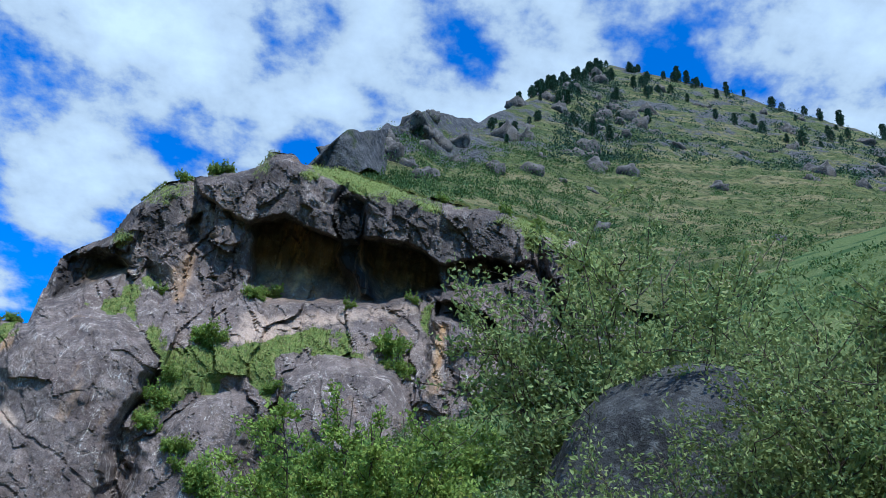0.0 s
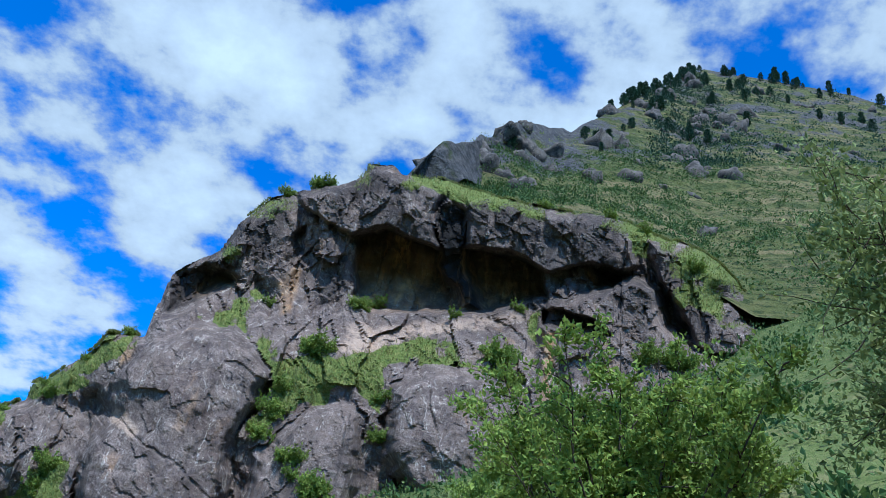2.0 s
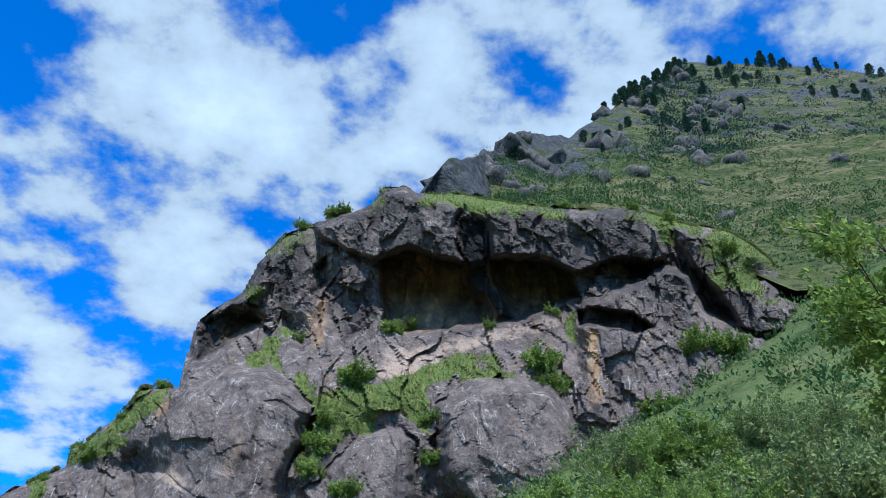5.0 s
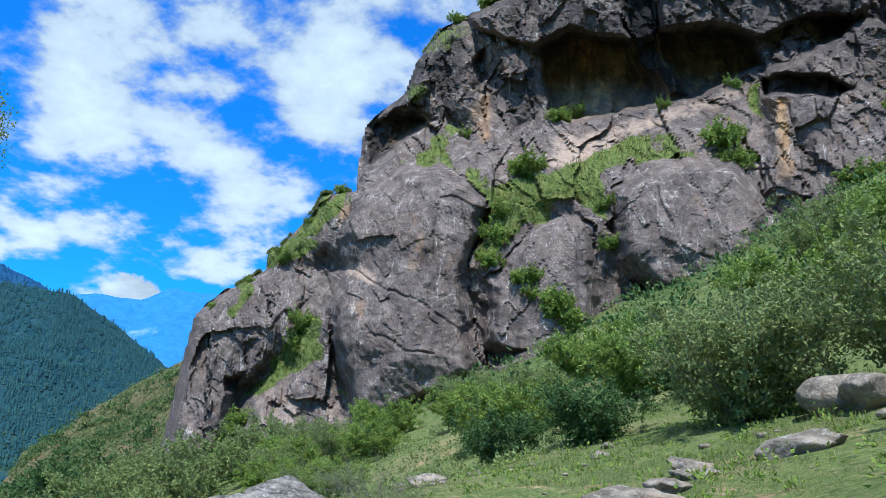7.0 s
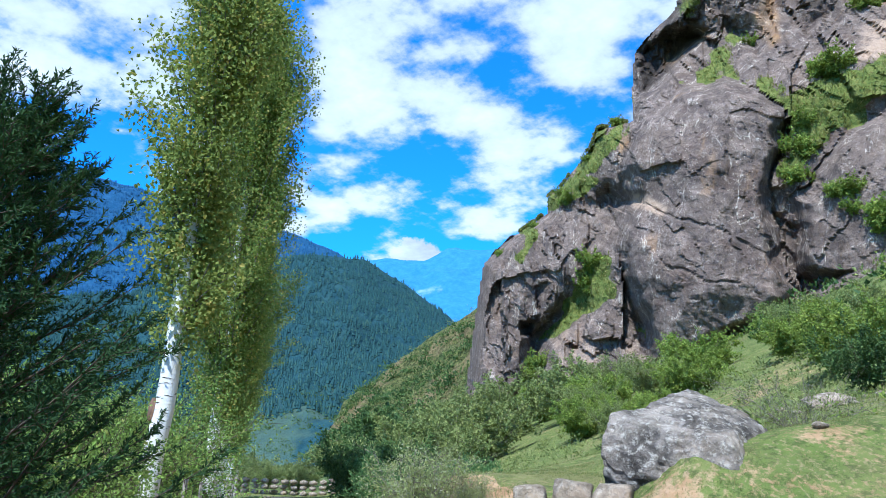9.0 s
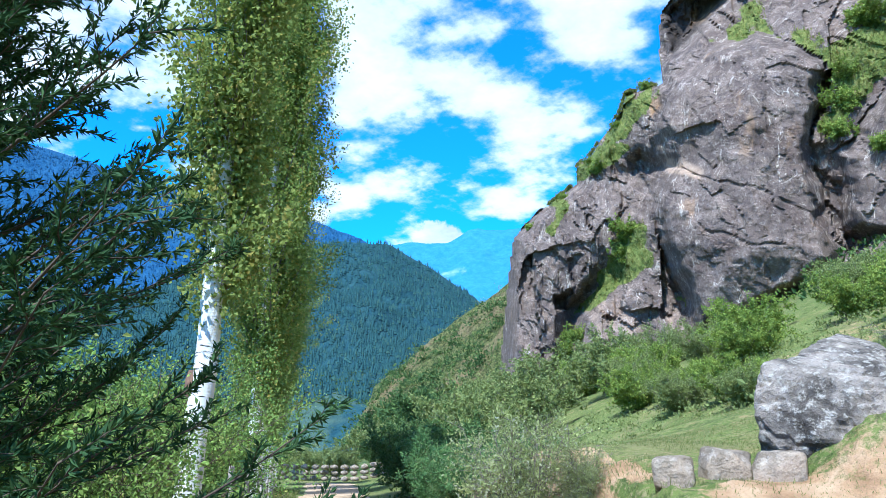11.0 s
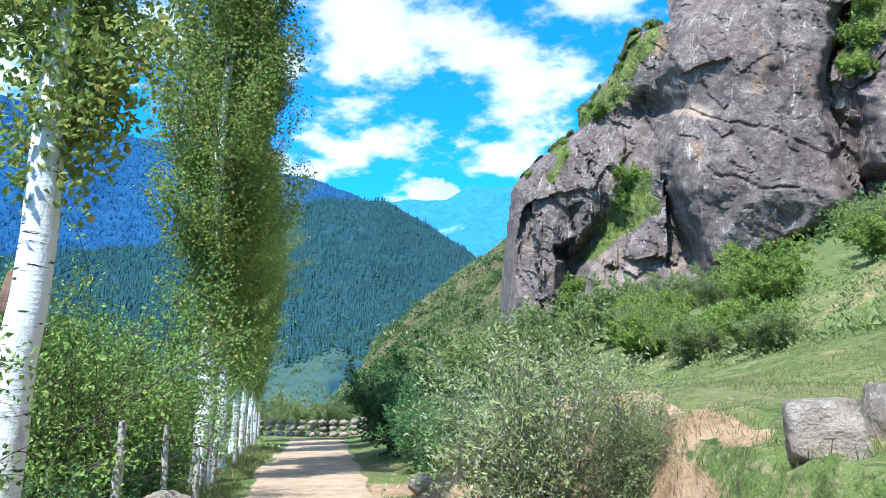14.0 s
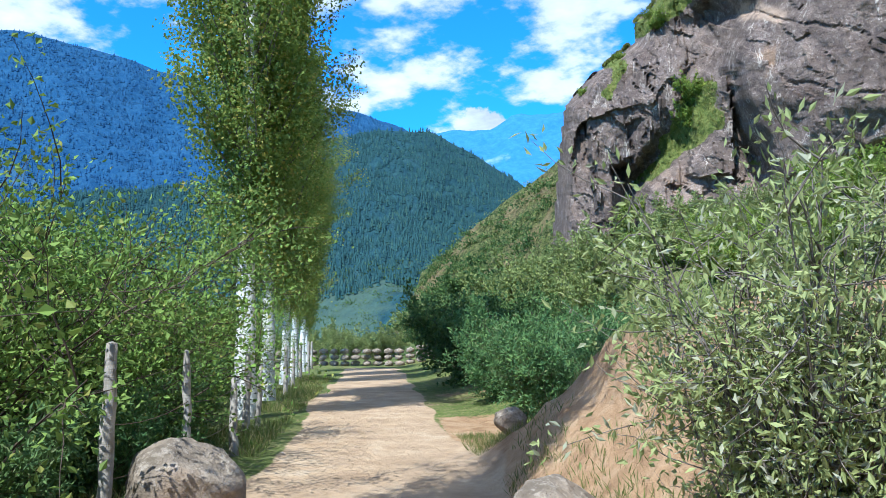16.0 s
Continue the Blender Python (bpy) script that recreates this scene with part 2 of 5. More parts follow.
def hill_material():
    m = Mat("hillside")
    broad = m.noise(0.022, 7, 0.62)
    mid = m.noise(0.10, 7, 0.65)
    grain = m.noise(0.55, 6, 0.7)
    rows = m.noise(0.16, 5, 0.6, (0.25, 0.25, 1.6))
    grass = m.ramp(mid, (0.3, (0.052, 0.068, 0.024)), (0.5, (0.105, 0.115, 0.038)), (0.7, (0.165, 0.15, 0.06)))
    grass = m.mix(m.math("MULTIPLY", m.range(rows, 0.48, 0.62), 0.65), grass, (0.24, 0.185, 0.095))
    grass = m.mix(m.math("MULTIPLY", m.range(grain, 0.50, 0.60), 0.85), grass, (0.030, 0.046, 0.016))
    rock = m.ramp(grain, (0.3, (0.03, 0.032, 0.034)), (0.5, (0.085, 0.082, 0.082)), (0.75, (0.19, 0.175, 0.165)))
    c = m.mix(m.range(m.math("ADD", m.math("ADD", m.math("MULTIPLY", mid, 0.6), m.math("MULTIPLY", broad, 0.4)), m.attr("rocky")), 0.66, 0.74), grass, rock)
    n = m.bump(m.math("ADD", mid, m.math("MULTIPLY", grain, 0.35)), 5.0, 0.8)
    return m.done(c, 0.95, n, 0.1)


def mountain_material(name, dark, light, bare, scale, clear=0.60, crisp=0.0):
    m = Mat(name)
    broad = m.noise(scale, 8, 0.62)
    trees = m.noise(scale * 22, 6, 0.75)
    c = m.mix(m.range(trees, 0.28 + crisp, 0.76 - crisp), dark, light)
    c = m.mix(m.math("MULTIPLY", m.range(broad, clear, clear + 0.08), m.attr("open")), c, bare)
    n = m.bump(m.math("ADD", trees, broad), 6.0, 0.7)
    return m.done(c, 0.95, n, 0.05)


def leaf_material(name, low, high, odd=(0.25, 0.24, 0.05), odd_share=0.06, glow=0.35, rough=0.5):
    m = Mat(name)
    r = m.island()
    c = m.ramp(r, (0.0, low), (0.85, high), (1.0, high))
    c = m.mix(m.range(r, 1 - odd_share, 1 - odd_share + 0.01), c, odd)
    c = m.mix(m.math("MULTIPLY", m.range(m.noise(1.3, 4, 0.6), 0.4, 0.65), 0.55), c, low)
    c = m.mix(m.math("MULTIPLY", m.range(m.thing(), 0.3, 1.0), 0.35), c, m.mix(0.5, low, odd))
    m.done(c, max(rough, 0.6), None, 0.12)
    back_light = m.nodes.new("ShaderNodeBsdfTranslucent")
    m.put(m.mix(0.5, c, high), back_light.inputs[0])
    blend = m.nodes.new("ShaderNodeMixShader")
    blend.inputs[0].default_value = glow
    m.links.new(m.bsdf.outputs[0], blend.inputs[1])
    m.links.new(back_light.outputs[0], blend.inputs[2])
    m.links.new(blend.outputs[0], m.out.inputs[0])
    return m.m


def stone_material(name, dark, light, lichen, warm, bands=0.0):
    m = Mat(name)
    mid = m.noise(2.2, 7, 0.62)
    grain = m.noise(11, 6, 0.7)
    speck = m.noise(38, 4, 0.7)
    c = m.mix(m.range(mid, 0.36, 0.66), dark, light)
    c = m.mix(m.math("MULTIPLY", m.range(grain, 0.50, 0.64), 0.7), c, lichen)
    c = m.mix(m.math("MULTIPLY", m.range(speck, 0.52, 0.66), 0.5), c, dark)
    c = m.mix(m.math("MULTIPLY", m.range(m.noise(0.9, 5, 0.6), 0.52, 0.68), 0.6), c, warm)
    if bands:
        lines = m.noise(5.0, 5, 0.6, (0.3, 0.3, 3.0))
        c = m.mix(m.math("MULTIPLY", m.range(lines, 0.5, 0.62), bands), c, dark)
    n = m.bump(m.math("ADD", mid, m.math("MULTIPLY", grain, 0.4)), 0.16, 0.8)
    n = m.bump(speck, 0.02, 0.6, n)
    return m.done(c, 0.9, n, 0.2)


def bark_material(name, base, dark, mark, whitewash=None):
    m = Mat(name)
    grain = m.noise(7, 6, 0.65, (1, 1, 0.25))
    scars = m.noise(5.0, 4, 0.6, (0.6, 0.6, 4.0))
    c = m.mix(m.range(grain, 0.38, 0.68), base, dark)
    if whitewash:
        c = m.mix(m.range(grain, 0.5, 0.72, 0.15, 0.6), whitewash, dark)
        c = m.mix(m.range(scars, 0.60, 0.66), c, mark)
    n = m.bump(m.math("ADD", grain, m.math("MULTIPLY", scars, 0.5)), 0.03, 0.8)
    return m.done(c, 0.9, n, 0.15)


CLIFF, GROUND, HILL = cliff_material(), ground_material(), hill_material()
# Blue of the distance haze is painted into this base colour.
FOREST_A = mountain_material("haze_blue_forest", (0.014, 0.058, 0.135), (0.036, 0.105, 0.20), (0.10, 0.17, 0.19), 0.0035)
# Nearer hill: weaker haze, painted in as a teal cast.
FOREST_B = mountain_material("haze_teal_forest", (0.014, 0.046, 0.066), (0.040, 0.095, 0.10), (0.11, 0.155, 0.095), 0.006, 0.48)
# Strongest painted haze: even the pale gullies are blue.
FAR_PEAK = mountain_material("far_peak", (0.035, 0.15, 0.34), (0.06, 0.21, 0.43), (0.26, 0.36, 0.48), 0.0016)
SPUR = mountain_material("scrub_spur", (0.055, 0.075, 0.028), (0.23, 0.23, 0.085), (0.30, 0.22, 0.12), 0.035, 0.52, 0.12)
LEAF_FRESH = leaf_material("fresh_leaves", (0.10, 0.165, 0.032), (0.36, 0.44, 0.09))
LEAF_OLIVE = leaf_material("olive_leaves", (0.10, 0.145, 0.045), (0.33, 0.37, 0.125), (0.30, 0.30, 0.12), 0.06, 0.3)
LEAF_HEDGE = leaf_material("hedge_leaves", (0.055, 0.11, 0.026), (0.25, 0.39, 0.08), (0.34, 0.34, 0.09), 0.08, 0.22)
LEAF_DARK = leaf_material("dark_leaves", (0.040, 0.080, 0.028), (0.13, 0.20, 0.056), (0.12, 0.16, 0.05), 0.05, 0.2)
LEAF_BLUE = leaf_material("bluish_leaves", (0.05, 0.115, 0.042), (0.17, 0.28, 0.09), (0.20, 0.23, 0.10), 0.07, 0.25)
LEAF_POPLAR = leaf_material("poplar_leaves", (0.10, 0.16, 0.038), (0.33, 0.40, 0.10), (0.48, 0.38, 0.10), 0.14, 0.45, 0.45)
LEAF_PALE = leaf_material("pale_leaves", (0.16, 0.20, 0.06), (0.44, 0.48, 0.20), (0.42, 0.42, 0.30), 0.15, 0.3)
# Teal haze cast painted in, matching the hill under these trees.
LEAF_FOREST = leaf_material("haze_teal_canopy", (0.016, 0.052, 0.066), (0.042, 0.105, 0.105), (0.06, 0.12, 0.09), 0.1, 0.0, 0.95)
# Mountain trees with the same haze blue put into their colour.
LEAF_RIDGE = leaf_material("haze_blue_canopy", (0.022, 0.080, 0.172), (0.036, 0.106, 0.205), (0.042, 0.115, 0.21), 0.1, 0.0, 0.95)
LEAF_SHADE = leaf_material("shade_leaves", (0.020, 0.048, 0.020), (0.060, 0.115, 0.036), (0.06, 0.10, 0.03), 0.08, 0.12, 0.8)
LEAF_PINE = leaf_material("pine_needles", (0.022, 0.052, 0.036), (0.065, 0.115, 0.062), (0.04, 0.07, 0.03), 0.05, 0.1)
GRASS_BLADE = leaf_material("grass_blades", (0.075, 0.11, 0.028), (0.20, 0.235, 0.06), (0.38, 0.32, 0.15), 0.28, 0.3)
LEDGE_GRASS = leaf_material("ledge_grass", (0.13, 0.165, 0.04), (0.31, 0.33, 0.09), (0.42, 0.34, 0.16), 0.2, 0.4)
WOOD_GREY = bark_material("grey_twigs", (0.22, 0.19, 0.16), (0.10, 0.08, 0.065), (0.1, 0.1, 0.1))
WOOD_DARK = bark_material("dark_twigs", (0.10, 0.075, 0.055), (0.05, 0.038, 0.03), (0.1, 0.1, 0.1))
BARK_POPLAR = bark_material("poplar_bark", (0.5, 0.5, 0.47), (0.20, 0.18, 0.16), (0.045, 0.04, 0.035), (0.74, 0.73, 0.69))
BARK_BROWN = bark_material("brown_bark", (0.23, 0.14, 0.09), (0.09, 0.055, 0.04), (0.1, 0.1, 0.1))
POST_WOOD = bark_material("weathered_post", (0.42, 0.38, 0.33), (0.20, 0.17, 0.14), (0.1, 0.1, 0.1))
BOULDER = stone_material("lichened_boulder", (0.060, 0.051, 0.044), (0.33, 0.28, 0.235), (0.49, 0.45, 0.385), (0.34, 0.265, 0.20), 0.0)
BOULDER_DARK = stone_material("dark_boulder", (0.035, 0.032, 0.030), (0.085, 0.080, 0.074), (0.15, 0.145, 0.13), (0.08, 0.07, 0.06), 0.35)
OUTCROP = stone_material("outcrop_rock", (0.034, 0.030, 0.027), (0.125, 0.108, 0.094), (0.21, 0.185, 0.16), (0.11, 0.088, 0.062), 0.0)
STONE = stone_material("pale_stone", (0.17, 0.135, 0.10), (0.40, 0.32, 0.24), (0.48, 0.41, 0.33), (0.36, 0.25, 0.17), 0.3)
WIRE = Mat("rusty_wire").done((0.16, 0.10, 0.07), 0.6, None, 0.5)
PLASTIC = Mat("turquoise_plastic").done((0.05, 0.45, 0.55), 0.35, None, 0.5)

# ---- the lie of the land: f runs along the lane, s to its right ----
def lane_fs(x, y):
    u, v = x - 1.7, y + 0.75
    return -0.713 * u + 0.701 * v, 0.701 * u + 0.713 * v


def lane_xy(f, s):
    return 1.7 - 0.713 * f + 0.701 * s, -0.75 + 0.701 * f + 0.713 * s


def ease(a, b, x):
    k = np.clip((np.asarray(x, float) - a) / (b - a), 0, 1)
    return k * k * (3 - 2 * k)


def lane_height(f):
    return np.interp(f, (-40, -1, 4, 7, 10, 14, 20, 40, 120, 4000), (2.2, 1.2, 0.66, 0.42, 0.05, -0.17, -0.33, -0.31, -0.9, -6))


def land(x, y):
    """Height of the ground."""
    x, y = np.asarray(x, float), np.asarray(y, float)
    f, s = lane_fs(x, y)
    low = lane_height(f)
    slope = np.interp(s, (1.3, 4, 8, 13, 22, 32, 42, 64, 92, 140, 400),
                      (0.0, 1.3, 2.9, 4.8, 8.0, 11.8, 17.5, 33, 56, 92, 200))
    ramp = np.interp(s, (1.3, 2.2, 3, 4, 5, 8, 13, 22, 32, 42, 64, 92, 140, 400),
                     (0.0, 0.5, 0.85, 1.2, 1.55, 2.5, 4.1, 7.4, 11.6, 17.5, 33, 56, 92, 200))
    slope = slope + (ramp - slope) * ease(10, 14, f)
    flat = np.interp(s, (1.2, 1.8, 2.1, 2.4, 2.8, 4.6, 7, 9, 13, 22, 32, 42, 64, 92, 140, 400),
                     (0.0, 0.45, 0.72, 1.34, 1.45, 1.62, 2.3, 2.85, 4.1, 7.4, 11.6, 17.5, 33, 56, 92, 200))
    flat = flat + 0.28 * ease(20.6, 23, f) * ease(2.1, 2.5, s) * (1 - ease(9, 13, s))
    flat = flat + 0.6 * ease(3.55, 4.4, s) * (1 - ease(5.5, 11, s)) * (1 - ease(20.6, 22.2, f))
    wide = np.interp(s, (1.8, 6, 12, 22, 32, 42, 64, 92, 140, 400), (0.0, 0.9, 2.2, 7.0, 11.5, 17.5, 33, 56, 92, 200))
    terrace = ease(18.4, 20.0, f) * (1 - ease(26.5, 31, f))
    open_side = ease(26.5, 31, f)
    right = slope * (1 - terrace) * (1 - open_side) + flat * terrace + wide * open_side * (1 - terrace)
    right = right + 0.30 * np.exp(-((f - 28.2) / 1.7) ** 2 - ((s - 1.95) / 0.5) ** 2)
    left = -0.10 * np.clip(-s - 3, 0, 60) * ease(2, 8, -s)
    valley = ease(95, 160, f) * (1 - ease(0.35, 0.7, s / np.maximum(f, 1)))
    return low + right * (1 - 0.85 * valley) + left


# ---- mesh tools ----
def lattice(ix, iy, iz, seed):
    h = (ix.astype(np.int64) * 374761393 + iy.astype(np.int64) * 668265263 + iz.astype(np.int64) * 2147483647 + seed * 1274126177) & 0xFFFFFFFF
    h = ((h ^ (h >> 13)) * 1274126177) & 0xFFFFFFFF
    h = ((h ^ (h >> 16)) * 2246822519) & 0xFFFFFFFF
    return ((h ^ (h >> 15)) & 0xFFFFFF) / float(0xFFFFFF)


def value_noise(x, y, z, seed=0):
    """Smooth noise in -1..1 over arrays of places."""
    x, y, z = np.broadcast_arrays(np.asarray(x, float), np.asarray(y, float), np.asarray(z, float))
    ix, iy, iz = np.floor(x), np.floor(y), np.floor(z)
    u, v, w = x - ix, y - iy, z - iz
    u, v, w = (k * k * k * (k * (k * 6 - 15) + 10) for k in (u, v, w))
    total = 0
    for a in (0, 1):
        for b in (0, 1):
            for c in (0, 1):
                weight = (u if a else 1 - u) * (v if b else 1 - v) * (w if c else 1 - w)
                total = total + weight * lattice(ix + a, iy + b, iz + c, seed)
    return total * 2 - 1


def fractal(x, y, z, octaves=4, seed=0, ridged=False):
    total, amp, norm = 0, 1.0, 0.0
    for k in range(octaves):
        n = value_noise(x * 2 ** k, y * 2 ** k, z * 2 ** k, seed + k * 7)
        total = total + amp * (1 - 2 * np.abs(n) if ridged else n)
        norm += amp
        amp *= 0.5
    return total / norm


def bank_zone(f, s):
    return ease(1.0, 2.0, s) * (1 - ease(2.4, 3.4, s)) * ease(15, 19, f) * (1 - ease(30, 36, f))


def surface(x, y):
    """The ground with its bumps, as it is built."""
    x, y = np.asarray(x, float), np.asarray(y, float)
    f, s = lane_fs(x, y)
    z = land(x, y)
    rough_up = ease(1.0, 2.4, s) + ease(1.4, 2.6, -s)
    z = z + rough_up * 0.14 * fractal(x * 0.45, y * 0.45, 0.3 + 0 * x, 4, 3) + 0.02 * fractal(x * 1.7, y * 1.7, 0 * x, 3, 5)
    return z + bank_zone(f, s) * 0.10 * fractal(x * 2.6, y * 2.6, 0 * x, 4, 9, True)


def facets(x, z, size, seed):
    """Flat tilted pieces with sharp borders, as jointed rock breaks."""
    gx, gz = x / size, z / size
    ix, iz = np.floor(gx), np.floor(gz)
    best, height = np.full(x.shape, 1e9), np.zeros(x.shape)
    zero = np.zeros(x.shape)
    for a in (-1, 0, 1):
        for b in (-1, 0, 1):
            cx, cz = ix + a, iz + b
            px, pz = cx + lattice(cx, cz, zero, seed), cz + lattice(cx, cz, zero, seed + 1)
            d = np.hypot(gx - px, (gz - pz) * 0.75)
            h = (lattice(cx, cz, zero, seed + 2) - 0.5) + (gx - px) * (lattice(cx, cz, zero, seed + 3) - 0.5) * 1.6 + (gz - pz) * (lattice(cx, cz, zero, seed + 4) - 0.5) * 1.6
            near = d < best
            best, height = np.where(near, d, best), np.where(near, h, height)
    return height


def mesh_of(name, verts, faces, mat, smooth=True, attrs=None):
    """A mesh from arrays; faces all have the same number of corners."""
    verts, faces = np.asarray(verts, np.float32), np.asarray(faces, np.int32)
    me = bpy.data.meshes.new(name)
    k = faces.shape[1]
    me.vertices.add(len(verts)), me.loops.add(faces.size), me.polygons.add(len(faces))
    me.vertices.foreach_set("co", verts.ravel())
    me.loops.foreach_set("vertex_index", faces.ravel())
    me.polygons.foreach_set("loop_start", np.arange(0, faces.size, k, dtype=np.int32))
    me.polygons.foreach_set("use_smooth", np.full(len(faces), smooth))
    me.update(calc_edges=True)
    me.validate()
    me.materials.append(mat)
    for key, values in (attrs or {}).items():
        me.attributes.new(key, "FLOAT", "POINT").data.foreach_set("value", np.asarray(values, np.float32).ravel())
    return me


def grid_faces(rows, cols):
    i = np.arange(rows * cols).reshape(rows, cols)
    return np.stack([i[:-1, :-1], i[:-1, 1:], i[1:, 1:], i[1:, :-1]], -1).reshape(-1, 4)


def inside(px, pz, outline):
    """Signed distance to an outline, positive within."""
    pts = np.array(outline, float)
    best, odd = np.full(px.shape, 1e9), np.zeros(px.shape, bool)
    for (ax, az), (bx, bz) in zip(pts, np.roll(pts, -1, 0)):
        ex, ez = bx - ax, bz - az
        k = np.clip(((px - ax) * ex + (pz - az) * ez) / (ex * ex + ez * ez), 0, 1)
        best = np.minimum(best, np.hypot(px - ax - k * ex, pz - az - k * ez))
        cross = (az > pz) != (bz > pz)
        odd ^= cross & (px < ex * (pz - az) / (ez if ez else 1e-9) + ax)
    return np.where(odd, best, -best)


def line_gap(px, pz, line):
    best = np.full(px.shape, 1e9)
    for (ax, az), (bx, bz) in zip(line[:-1], line[1:]):
        ex, ez = bx - ax, bz - az
        k = np.clip(((px - ax) * ex + (pz - az) * ez) / (ex * ex + ez * ez), 0, 1)
        best = np.minimum(best, np.hypot(px - ax - k * ex, pz - az - k * ez))
    return best


def part(name, me, parent, label=""):
    ob = new(name, me)
    ob.parent = parent
    return tagged(ob, label) if label else ob


# ---- ground sheet: a fan of rings round the walk, out to the horizon ----
def build_ground():
    rings = np.concatenate([[0.0], np.geomspace(0.25, 60, 230), np.geomspace(62, 4600, 90)])
    turns = np.linspace(0, 2 * np.pi, 641)
    r, a = np.meshgrid(rings, turns, indexing="ij")
    x, y = -10 + r * np.cos(a), 11 + r * np.sin(a)
    f, s = lane_fs(x, y)
    z = surface(x, y)
    cut = bank_zone(f, s)
    z = z + np.clip((r - 60) / 300, 0, 1) * 4 * fractal(x * 0.02, y * 0.02, 0 * x, 4, 11)
    edge = 1.25 + 0.28 * fractal(f * 0.35, 0 * f, 0 * f, 3, 21)
    edge_l = 1.30 + 0.25 * fractal(f * 0.4, 5 + 0 * f, 0 * f, 3, 22)
    lane = ease(-0.2, 0.25, np.minimum(edge - s, s + edge_l)) * (1 - ease(60, 64, f))
    spot = ease(1.3, 0.5, np.hypot(f - 19.5, (s - 3.3) * 0.9)) + ease(0.6, 0.2, np.abs(s - 3.5 - 0.4 * (19 - f))) * ease(13, 15, f) * (1 - ease(18, 20, f))
    bank = 0.8 * ease(2.32, 2.42, s + 0.10 * fractal(f * 1.5, s * 1.5, 0 * f, 3, 23)) * (1 - ease(2.62, 2.78, s)) * ease(20.6, 21.2, f) * (1 - ease(24.5, 25.5, f))
    bank = bank + ease(1.0, 1.3, s) * (1 - ease(2.2, 2.5, s)) * ease(20.4, 21.4, f) * (1 - ease(33, 36, f))
    trod = 0.42 * ease(5, 2, np.abs(s - 6.5)) * ease(10, 15, f) * (1 - ease(19, 22, f))
    patch = 0.24 + 0.30 * fractal(x * 0.16, y * 0.16, 0 * x, 4, 31)
    soil = np.maximum.reduce([np.clip(patch, 0, 0.5), np.clip(spot, 0, 1) * 0.6, bank, trod])
    attrs = dict(lane=lane, soil=soil, far=ease(45, 90, r))
    me = mesh_of("ground", np.stack([x, y, z], -1).reshape(-1, 3), grid_faces(*x.shape), GROUND, True, {k: v.ravel() for k, v in attrs.items()})
    return tagged(new("ground", me), "grassy stony ground with a pale earth lane and bare bank", "ground", kind="structure")


build_ground()

# ---- the cliff: outlines on an upright plane at y = 86; the depth then runs along lines from the walk ----
CLIFF_EYE, CLIFF_PLANE = np.array((-2.85, 4.34, 1.99)), 86.0
SLAB = ((-39.8, 35.2), (-36.9, 40.6), (-32.5, 42.8), (-27.5, 43.7), (-21.8, 38.7), (-22.6, 34.6), (-23.7, 30.6), (-23.2, 24.6), (-22.4, 18.4), (-28.8, 14.4), (-36.2, 13.0), (-39.2, 20.9), (-40.5, 26.7), (-38.1, 31.3))
FLANK = ((-58.6, 28.0), (-53.7, 30.1), (-46.1, 31.5), (-40.6, 34.7), (-37.6, 31.6), (-40.0, 26.7), (-40.0, 21.6), (-45.4, 19.8), (-49.2, 16.5), (-51.7, 4.8), (-60.2, 2.0), (-59.1, 16.9))
FOOT = ((-49.3, 16.1), (-45.5, 19.1), (-40.1, 20.6), (-38.3, 16.5), (-34.8, 14.0), (-37.8, 7.0), (-50.7, 5.5))
MIDDLE = ((-17.5, 34.7), (-13.3, 36.2), (-10.4, 34.6), (-9.9, 28.3), (-10.5, 16.5), (-21.1, 14.5), (-22.1, 29.0), (-19.8, 30.9))
DOME = ((-8.6, 38.5), (-4.6, 41.6), (1.2, 42.3), (4.9, 40.4), (7.6, 35.0), (6.6, 29.5), (0.6, 25.6), (-4.0, 26.1), (-8.2, 30.1))
UP_LEFT = ((-39.0, 50.1), (-32.0, 57.5), (-30.3, 61.8), (-24.4, 61.4), (-21.8, 55.4), (-22.1, 51.3), (-24.2, 44.5), (-27.0, 49.1), (-30.0, 48.4), (-34.7, 43.2), (-38.0, 43.2))
UP_MID = ((-24.4, 61.4), (-16.4, 58.5), (-15.4, 48.8), (-18.9, 45.8), (-22.0, 50.5), (-21.6, 55.3))
ROOF_L = ((-25.6, 65.0), (-16.8, 68.0), (-12.8, 69.8), (-6.8, 66.3), (-6.0, 62.6), (-5.7, 57.4), (-9.3, 58.6), (-12.4, 60.4), (-16.3, 58.1), (-23.7, 61.4))
ROOF_R = ((-2.4, 65.1), (5.2, 68.1), (13.0, 66.9), (17.6, 66.2), (19.9, 58.7), (18.1, 57.0), (14.2, 58.1), (9.3, 56.1), (7.9, 56.2), (3.3, 58.4), (-2.3, 58.5))
PILLAR = ((-7.3, 66.3), (-1.9, 64.3), (-1.5, 58.9), (-0.7, 54.0), (2.1, 48.4), (-2.2, 48.8), (-5.6, 54.8), (-6.2, 59.0))
CAVE = ((-16.3, 57.9), (-12.5, 60.2), (-5.8, 57.2), (-2.2, 58.3), (3.3, 58.2), (8.3, 55.9), (8.7, 52.0), (0.8, 48.4), (-12.4, 47.1), (-15.1, 48.8))
CAP_CAVE = ((-37.6, 49.3), (-33.2, 51.6), (-27.5, 49.8), (-30.0, 48.0), (-34.3, 44.7), (-36.7, 43.2))
NICHE = ((-24.5, 57.1), (-22.5, 59.6), (-21.5, 54.5), (-23.4, 50.9))
